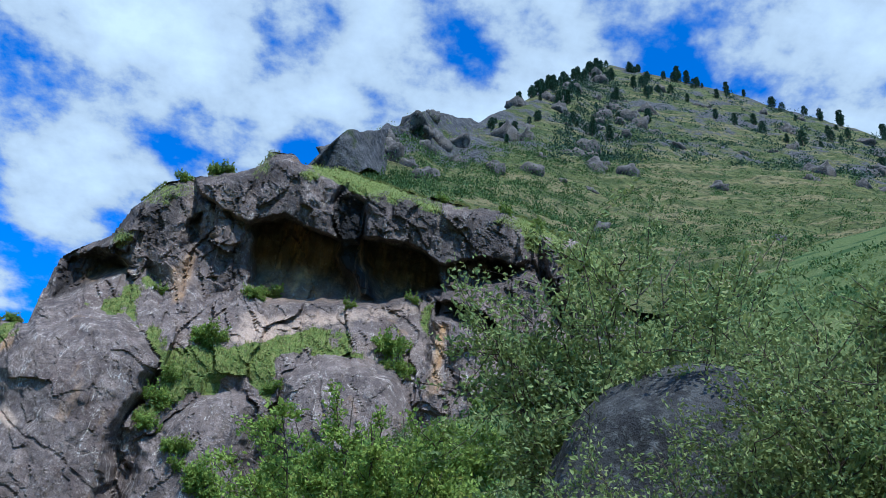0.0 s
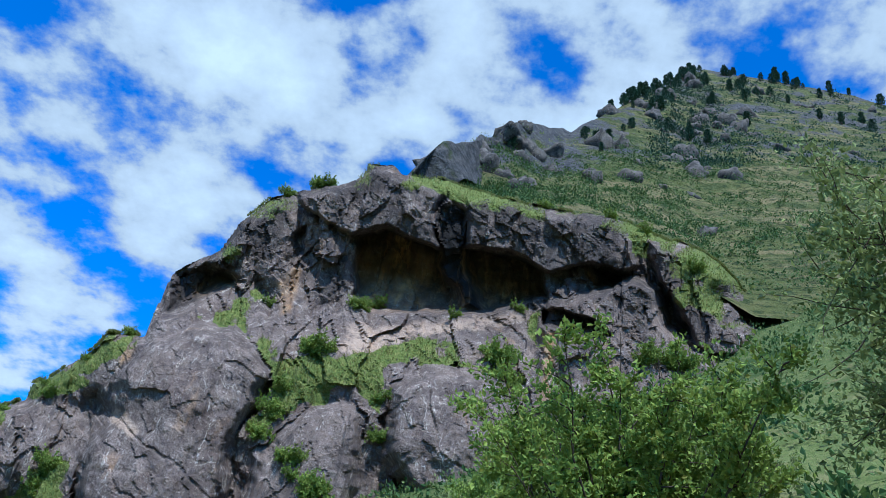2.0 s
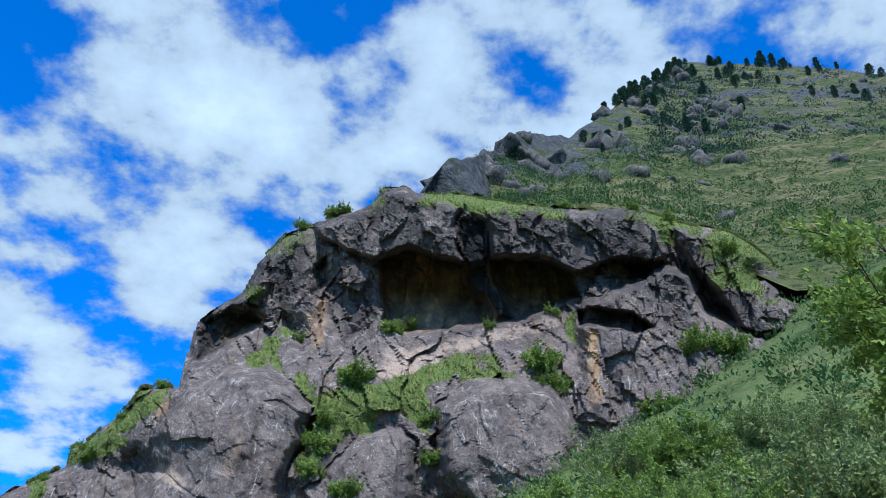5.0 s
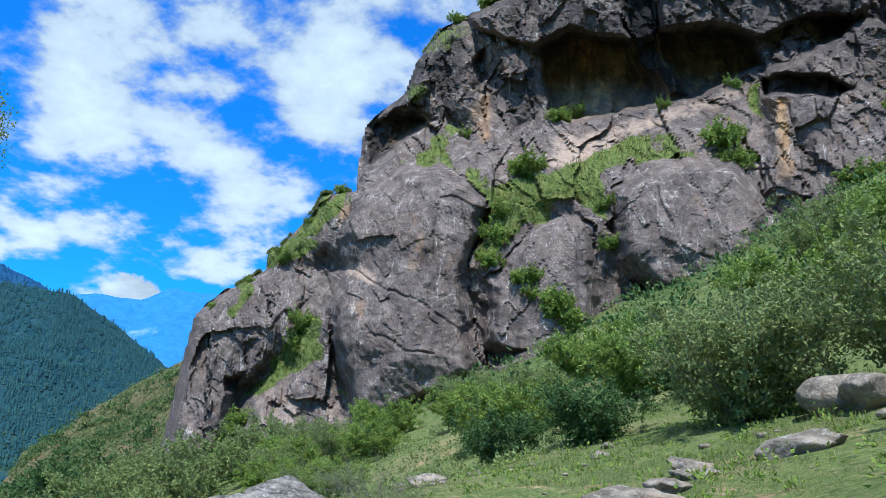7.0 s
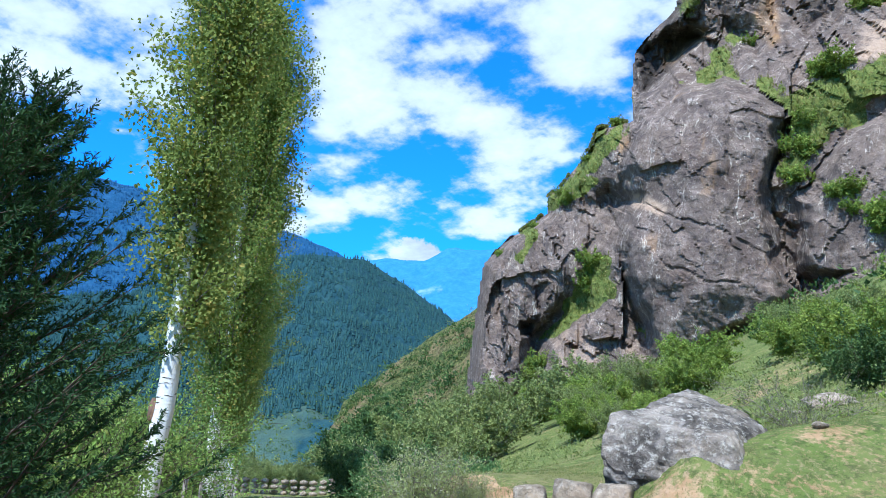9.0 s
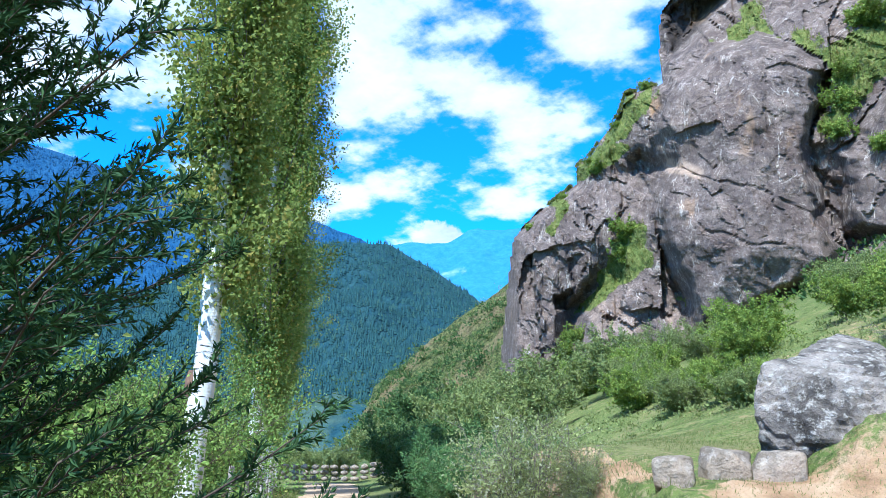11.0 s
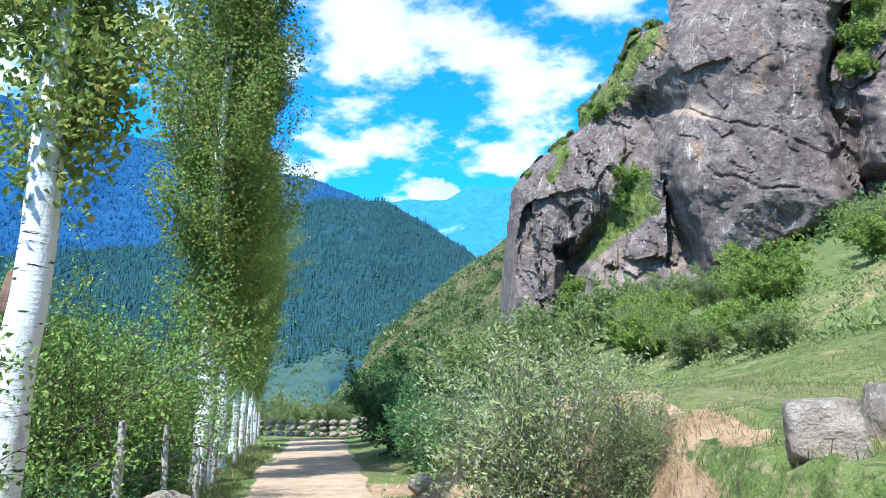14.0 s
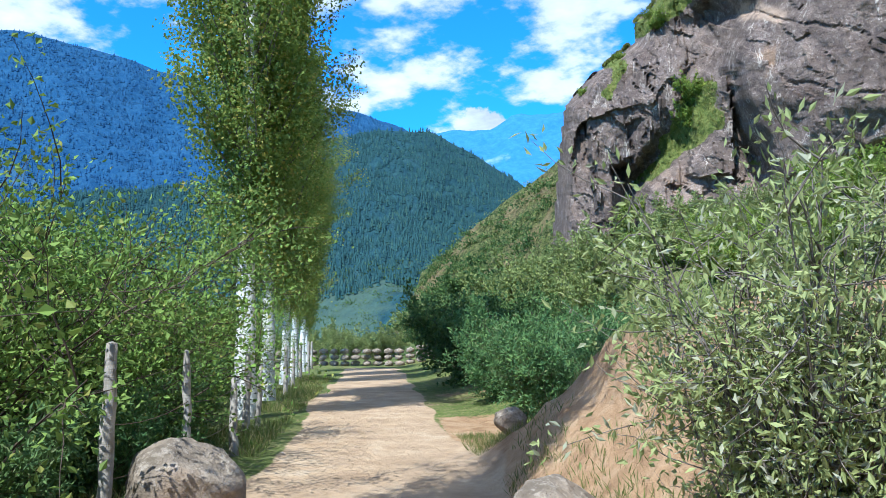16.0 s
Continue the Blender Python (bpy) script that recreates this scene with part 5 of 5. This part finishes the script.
rock(96, (1.6, 1.2, 0.4), 33.2, 15.0, STONE, "flat grey rock lying in the grass", 0.45, 30, name="rock")
rng_rocks = random.Random(5)
for f, s, a, t in ((15.9, 7.8, 0.75, 20), (16.5, 8.9, 0.5, 80), (17.7, 10.7, 0.6, 50), (16.2, 11.4, 0.8, 130), (25.0, 9.8, 0.55, 10), (17.6, 4.6, 0.55, 60), (16.9, 9.8, 0.4, 170)):
    rock(int(f * 31 + s * 7), (a, a * 0.62, a * 0.36), f, s, STONE, "flat pale rock bedded in the grassy slope", 0.35, t, cuts=14, rough=0.2)
for k in range(120):
    f, s = rng_rocks.uniform(15, 40), rng_rocks.uniform(5.5, 19)
    a = rng_rocks.choice((0.05, 0.07, 0.09, 0.12, 0.16, 0.24))
    rock(100 + k, (a, a * rng_rocks.uniform(0.6, 0.9), a * 0.45), f, s, STONE, "small pale stone lying in the grass", 0.3, rng_rocks.uniform(0, 360), fineness=2, name="stone", group="stones on the slope")


# ---- fence ----
def post(f, s, tall, radius, lean, seed):
    rng = np.random.default_rng(seed)
    z = np.linspace(-0.2, tall, 9)
    path = [(np.array((lean * k + rng.normal() * 0.006, rng.normal() * 0.006, k)), radius * (1 - 0.05 * i + 0.06 * rng.normal()) * (0.75 if i == 8 else 1)) for i, k in enumerate(z)]
    path.append((path[-1][0] + np.array((0, 0, 0.012)), radius * 0.1))
    ob = tagged(new("fence_post", mesh_of("fence_post", *tubes([path], 9), POST_WOOD)), "weathered grey wooden fence post beside the lane", "post", "fence posts")
    x, y = lane_xy(f, s)
    ob.matrix_world = pose(x, y, float(land(x, y)), 0, 0, 0)
    return ob


POSTS = ((25.8, -1.95, 1.45, 0.07, 0.03), (28.0, -1.85, 1.35, 0.06, -0.03), (30.2, -1.75, 1.0, 0.065, -0.05), (32.8, -2.0, 1.25, 0.075, 0.02), (33.4, -1.9, 1.0, 0.06, 0.05), (40.5, -2.2, 1.3, 0.07, 0.0), (43.5, -2.3, 1.3, 0.07, 0.0), (48.0, -2.5, 1.3, 0.07, 0.02), (54.0, -2.7, 1.4, 0.08, 0.0), (60.0, -3.0, 1.4, 0.08, 0.0))
for k, p in enumerate(POSTS):
    post(*p, 200 + k)
for z in (0.45, 0.85):
    paths = []
    for (f, s, *_), (f2, s2, *_) in zip(POSTS[:-1], POSTS[1:]):
        run = []
        for k in np.linspace(0, 1, 7):
            x, y = lane_xy(f + (f2 - f) * k, s + (s2 - s) * k)
            run.append((np.array((x, y, float(land(x, y)) + z - 0.25 * k * (1 - k))), 0.004))
        paths.append(run)
    tagged(new("fence_wire", mesh_of("fence_wire", *tubes(paths, 3), WIRE)), "thin rusty wire strung between the posts", "wire")
bag = rock(230, (0.07, 0.045, 0.02), 20.9, 3.75, PLASTIC, "scrap of turquoise plastic on the grass", 0.1, 10, name="plastic_scrap", fineness=3)


def stone_wall():
    root = tagged(new("field_wall"), "low dry stone wall at the end of the lane", "wall", kind="structure")
    rng = np.random.default_rng(9)
    shapes = [rock_mesh("stone", 300 + k, (0.36, 0.3, 0.2), STONE, 6, 0.08, 1) for k in range(5)]
    for k in range(70):
        f, s, lay = 66 + rng.normal() * 0.15, -9 + (k % 24) * 0.62, k // 24
        x, y = lane_xy(f, s)
        ob = part("stone", shapes[k % 5], root)
        ob.matrix_world = pose(x, y, float(land(x, y)) + 0.15 + lay * 0.34, 0, 0, rng.uniform(0, 360))


stone_wall()


# ---- growth on ledges and hill ----
def ledge_shrub(x, z, k):
    """A shrub rooted on the cliff, at a place of its outline plane."""
    d = np.hypot(CLIFF_FLAT[..., 0] - x, CLIFF_FLAT[..., 2] - z)
    p = CLIFF_P.reshape(-1, 3)[int(np.argmin(d))]
    m = Matrix.LocRotScale((p[0], p[1] - 0.1, p[2] - 0.3 * k), Euler((0.25, 0, x * 1.7)), (k,) * 3)
    if "ledge" not in PLACED:
        PLACED["ledge"] = small_shrub()
        PLACED["ledge"].matrix_world = m
        return
    copy_thing(PLACED["ledge"], m).matrix_world = m


for x, z, k in ((3.5, 43.3, 2.6), (4.8, 40.5, 2.2), (-18.2, 41.7, 2.0), (-16.5, 41.7, 2.0), (-20.9, 33.7, 2.0), (-12.1, 47.8, 1.8), (-14.2, 48.0, 1.6), (-24.2, 46.6, 1.2), (14.9, 37.4, 2.2), (17.8, 38.0, 2.0), (20.7, 45.3, 2.2), (23.3, 45.6, 2.2), (25.5, 45.5, 2.0), (-43.3, 21.9, 2.0), (-42.6, 24.5, 1.8), (-48.6, 13.7, 1.8), (-49.6, 11.1, 2.0), (-50.9, 12.6, 1.6), (-14.7, 25.9, 2.0), (-13.1, 23.8, 2.2), (-16.4, 28.7, 1.4), (5.3, 49.9, 1.2), (-2.0, 48.1, 1.1)):
    ledge_shrub(x, z, k)
for x, z, k in ((-28.4, 66.6, 1.3), (-24.9, 68.0, 1.5), (-22.4, 65.6, 1.2), (-20.4, 67.0, 1.2), (-43.2, 36.9, 0.9), (-46.7, 33.4, 0.9), (-50.3, 29.9, 0.8), (-54.8, 27.0, 0.8), (-45.7, 32.4, 1.2), (-40.1, 41.9, 1.1), (-8.6, 36.7, 1.2), (-8.1, 32.2, 1.4), (-20.1, 36.3, 1.5), (-21.7, 30.8, 1.6), (-18.2, 28.8, 1.3), (-16.7, 26.8, 1.2), (8.5, 67.9, 1.0), (16.5, 65.8, 1.2), (20.5, 63.4, 1.4), (27.5, 58.9, 1.5)):
    ledge_shrub(x, z, k)


def ledge_grass():
    """Tufts of dry and green grass on the turfed ledges."""
    rng = np.random.default_rng(33)
    ok = np.argwhere(CLIFF_GRASS[:-1, :-1] > 0.42)
    pick = ok[rng.integers(0, len(ok), 15000)]
    i, j = pick[:, 0], pick[:, 1]
    u, v = rng.uniform(0, 1, (len(pick), 1)), rng.uniform(0, 1, (len(pick), 1))
    at = CLIFF_P[i, j] + u * (CLIFF_P[i + 1, j] - CLIFF_P[i, j]) + v * (CLIFF_P[i, j + 1] - CLIFF_P[i, j])
    ways = rng.normal(size=(len(pick), 3)) * 0.45 + np.array((0, -0.5, 0.9))
    tagged(new("ledge_grass", mesh_of("ledge_grass", *leaf_cards(at, ways, 0.42, 0.13, rng), LEDGE_GRASS, False)), "yellow-green tufted grass on the cliff ledges", "grass", kind="stuff")


ledge_grass()


def pine(seed, tall, wide, label):
    rng = np.random.default_rng(seed)
    root = tagged(new("pine_tree"), label, "tree")
    part("trunk", mesh_of("trunk", *tubes([[(np.array((0, 0, -1.0)), 0.03 * tall), (np.array((0.1, 0, tall * 0.5)), 0.018 * tall), (np.array((0.1, 0.05, tall * 0.97)), 0.004 * tall)]], 5), WOOD_DARK), root)
    n = 620
    z = tall * (0.16 + 0.84 * rng.uniform(0, 1, n) ** 0.9)
    layer = np.round(z / tall * 9) / 9
    rad = wide * (1.05 - z / tall) ** 0.5 * np.clip(z / tall * 2.6, 0.35, 1) * np.sqrt(rng.uniform(0.1, 1, n)) * (0.7 + 0.3 * np.sin(layer * 40 + seed))
    a = rng.uniform(0, 2 * np.pi, n)
    at = np.stack([rad * np.cos(a), rad * np.sin(a), z - 0.15 * rad], -1)
    ways = np.stack([np.cos(a), np.sin(a), rng.uniform(-0.3, 0.5, n)], -1) + rng.normal(size=(n, 3)) * 0.4
    part("crown", mesh_of("crown", *leaf_cards(at, ways, tall * 0.095, tall * 0.05, rng), LEAF_PINE, False), root)
    return root


pines = [pine(400, 13, 3.2, "dark pine tree on the hillside"), pine(401, 9, 2.8, "dark pine tree on the hillside"), pine(402, 11, 4.2, "dark spreading pine on the ridge")]
rng_pine = np.random.default_rng(12)
spots, R, C = [], HILL_P.shape[0], HILL_P.shape[1]
top_row = int((R - 1) / 1.12)
for k in range(170):
    if k < 80:
        r, c = top_row - rng_pine.integers(0, 5), rng_pine.integers(int(C * 0.30), int(C * 0.80))
    else:
        r, c = rng_pine.integers(int(R * 0.52), top_row - 4), rng_pine.integers(int(C * 0.25), int(C * 0.78))
    spots.append((HILL_P[r, c], rng_pine.uniform(0.55, 1.15)))
for k, (p, size) in enumerate(spots):
    far_size = size * (0.12 + 0.68 * min(1.0, np.linalg.norm(p[:2]) / 380))
    m = Matrix.LocRotScale(Vector(p), Euler((0, 0, k * 1.3)), (far_size,) * 3)
    if k < 3:
        pines[k].matrix_world = m
    else:
        copy_thing(pines[k % 3], m).matrix_world = m


# lone trees on the near crest
crest = HILL_P[:top_row + 1].reshape(-1, 3)
gaze = crest - CLIFF_EYE
gaze = gaze / np.linalg.norm(gaze, axis=1, keepdims=True)
for way, size in (((0.0346, 0.7493, 0.6613), 0.5), ((-0.0139, 0.7619, 0.6476), 0.42), ((0.0104, 0.758, 0.6521), 0.3)):
    p = crest[int(np.argmax(gaze @ np.array(way)))]
    m = Matrix.LocRotScale(Vector(p), Euler((0, 0, size * 9)), (size * 1.1, size * 1.1, size * 0.9))
    copy_thing(pines[2], m).matrix_world = m


def scrub(points, size, mat, name, label, seed, clump=22):
    """Low scrub scattered over a slope: many small clumps of leaves in one mesh."""
    rng = np.random.default_rng(seed)
    clump = int(clump * 1.7)
    at, ways = [], []
    for p in points:
        k = size * rng.uniform(0.5, 1.5)
        q = rng.normal(size=(clump, 3)) * np.array((0.42, 0.42, 0.26)) * k
        q[:, 2] = np.abs(q[:, 2])
        at.append(p + q)
        ways.append(q + rng.normal(size=(clump, 3)) * 0.3 * k + np.array((0, 0, 0.3 * k)))
    me = mesh_of(name, *leaf_cards(np.concatenate(at), np.concatenate(ways), size * 0.27, size * 0.18, rng), mat, False)
    return tagged(new(name, me), label, "scrub", kind="stuff")


def conifers(points, size, mat, label, seed):
    """Far conifers, each a ragged two-tiered cone, in one mesh."""
    rng = np.random.default_rng(seed)
    n, sides = len(points), 5
    tall = size * rng.uniform(0.55, 1.25, (n, 1, 1))
    a = rng.uniform(0, 6.28, (n, 1)) + np.arange(sides)[None] * 6.283 / sides
    wide = rng.uniform(0.7, 1.3, (n, sides))
    rows = []
    for rad, z in ((0.24, 0.05), (0.17, 0.42)):
        rows.append(np.stack([np.cos(a) * rad * wide, np.sin(a) * rad * wide, np.full(a.shape, z)], -1))
        rows.append(np.broadcast_to(np.array((0, 0, z + (0.5 if z < 0.2 else 0.58))), (n, 1, 3)))
    co = (points[:, None] + np.concatenate(rows, 1) * tall).reshape(-1, 3)
    k = np.arange(sides)
    tier = np.stack([k, (k + 1) % sides, np.full(sides, sides)], -1)
    one = np.concatenate([tier, tier + sides + 1])
    faces = (np.arange(n)[:, None, None] * 2 * (sides + 1) + one[None]).reshape(-1, 3)
    return tagged(new("forest", mesh_of("forest", co, faces, mat, False)), label, "forest", kind="stuff")


def sample(grid, lo, hi, left, right, count, seed):
    rng = np.random.default_rng(seed)
    r = rng.uniform(lo, hi, count) * (grid.shape[0] - 2) / 1.12
    c = rng.uniform(left, right, count) * (grid.shape[1] - 2)
    i, j = r.astype(int), c.astype(int)
    u, v = (r - i)[:, None], (c - j)[:, None]
    return (grid[i, j] * (1 - u) + grid[i + 1, j] * u) * (1 - v) + (grid[i, j + 1] * (1 - u) + grid[i + 1, j + 1] * u) * v


scrub(sample(HILL_P, 0.03, 0.6, 0.12, 0.9, 2400, 1), 1.9, LEAF_DARK, "hillside_scrub", "dark green scrub dotted over the hillside", 2, 22)
scrub(sample(HILL_P, 0.02, 0.9, 0.1, 0.9, 1100, 3), 1.5, LEAF_OLIVE, "hillside_scrub", "olive green scrub dotted over the hillside", 4, 14)
scrub(sample(HILL_P, 0.45, 0.98, 0.34, 0.85, 1100, 25), 3.2, LEAF_PINE, "hillside_scrub", "dark bushes among the rocks of the upper hill", 26, 20)


def on_slope(count, f0, f1, s0, s1, seed):
    rng = np.random.default_rng(seed)
    x, y = lane_xy(rng.uniform(f0, f1, count), rng.uniform(s0, s1, count))
    return np.stack([x, y, surface(x, y)], -1)


scrub(on_slope(520, -20, 75, 34, 105, 21), 1.4, LEAF_OLIVE, "slope_scrub", "low olive scrub on the slope below the cliff", 22, 18)
scrub(on_slope(520, 26, 62, 6.5, 26, 27), 0.55, LEAF_OLIVE, "slope_weeds", "low weeds and tufts on the grassy slope", 28, 14)
scrub(on_slope(260, 12, 30, 7.5, 20, 29), 0.32, LEAF_FRESH, "slope_weeds", "small green weeds among the stones", 30, 12)
scrub(on_slope(420, -20, 75, 30, 105, 23), 1.9, LEAF_DARK, "slope_scrub", "dark scrub on the slope below the cliff", 24, 18)
scrub(sample(SPUR_P, 0.0, 0.9, 0.02, 0.98, 330, 15), 3.0, LEAF_DARK, "spur_scrub", "dark bushes dotted over the spur", 16, 22)
conifers(sample(FOREST_P, 0.12, 1.0, 0.35, 0.98, 22000, 7), 5.5, LEAF_FOREST, "dense dark conifer forest on the far hill, tinted with haze", 8)
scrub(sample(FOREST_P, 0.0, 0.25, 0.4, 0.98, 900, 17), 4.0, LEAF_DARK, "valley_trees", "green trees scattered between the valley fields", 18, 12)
conifers(sample(MOUNTAIN_P, 0.05, 1.0, 0.3, 0.95, 26000, 9), 7.5, LEAF_RIDGE, "distant forest on the mountain, coloured with blue haze", 10)
scrub(sample(SPUR_P, 0.0, 0.35, 0.05, 0.95, 70, 35), 5.0, LEAF_DARK, "spur_trees", "dark trees at the foot of the spur", 36, 40)
scrub(sample(SPUR_P, 0.05, 1.0, 0.02, 0.98, 600, 5), 1.5, LEAF_OLIVE, "spur_scrub", "green scrub covering the spur", 6, 16)


def outcrops():
    rng = np.random.default_rng(77)
    shapes = [rock_mesh("outcrop", 500 + k, (1.1, 0.8, 0.95), OUTCROP, 22, 0.5, 3) for k in range(5)]
    for k in range(132):
        lo, hi = ((0.36, 0.98) if k < 125 else (0.05, 0.5))
        p = sample(HILL_P, lo, hi, 0.08, 0.72, 1, 600 + k)[0]
        a = rng.uniform(2.5, 7.0) * (0.5 + 0.5 * min(1, np.linalg.norm(p[:2]) / 250))
        ob = tagged(new("outcrop", shapes[k % 5]), "grey rock outcrop on the hillside", "outcrop", "outcrops on the hillside")
        p[2] -= 0.55 * a
        ob.matrix_world = Matrix.LocRotScale(Vector(p), Euler((0.3 * rng.normal(), 0.3 * rng.normal(), rng.uniform(0, 6))), (a, a, a))


outcrops()


# ---- grass ----
def grass(count, f0, f1, s0, s1, tall, seed, label, keep=0.0, wide=0.055):
    rng = np.random.default_rng(seed)
    f, s = rng.uniform(f0, f1, count), rng.uniform(s0, s1, count)
    x, y = lane_xy(f, s)
    ok = fractal(x * 0.7, y * 0.7, 0 * x, 3, seed) > keep
    x, y = x[ok], y[ok]
    at = np.stack([x, y, surface(x, y) - 0.02], -1)
    ways = np.stack([rng.normal(size=len(x)) * 0.5, rng.normal(size=len(x)) * 0.5, np.ones(len(x))], -1)
    me = mesh_of("grass", *leaf_cards(at, ways, tall, tall * wide, rng), GRASS_BLADE, False)
    return tagged(new("grass", me), label, "grass", kind="stuff")


grass(150000, 14, 34, 2.6, 14, 0.055, 1, "short green turf on the terrace and slope", -0.1, 0.11)
grass(900, 21.8, 23.2, 1.35, 1.9, 0.34, 5, "tall yellowing grass under the straggling shrub", -0.2, 0.03)
grass(7000, 18, 32, 1.25, 1.8, 0.12, 2, "rough grass at the foot of the bank", -0.05)
grass(14000, 18, 50, -2.6, -1.4, 0.2, 3, "rough grass along the fence", 0.0)
grass(26000, 16, 45, 9, 24, 0.2, 4, "longer grass on the slope below the cliff", 0.0)
grass(2200, 18.6, 27, 2.2, 2.75, 0.10, 6, "grass hanging over the edge of the bank", 0.05, 0.06)
grass(1500, 25, 30, 1.5, 2.7, 0.13, 7, "grass on top of the earth mound by the lane", 0.0, 0.06)
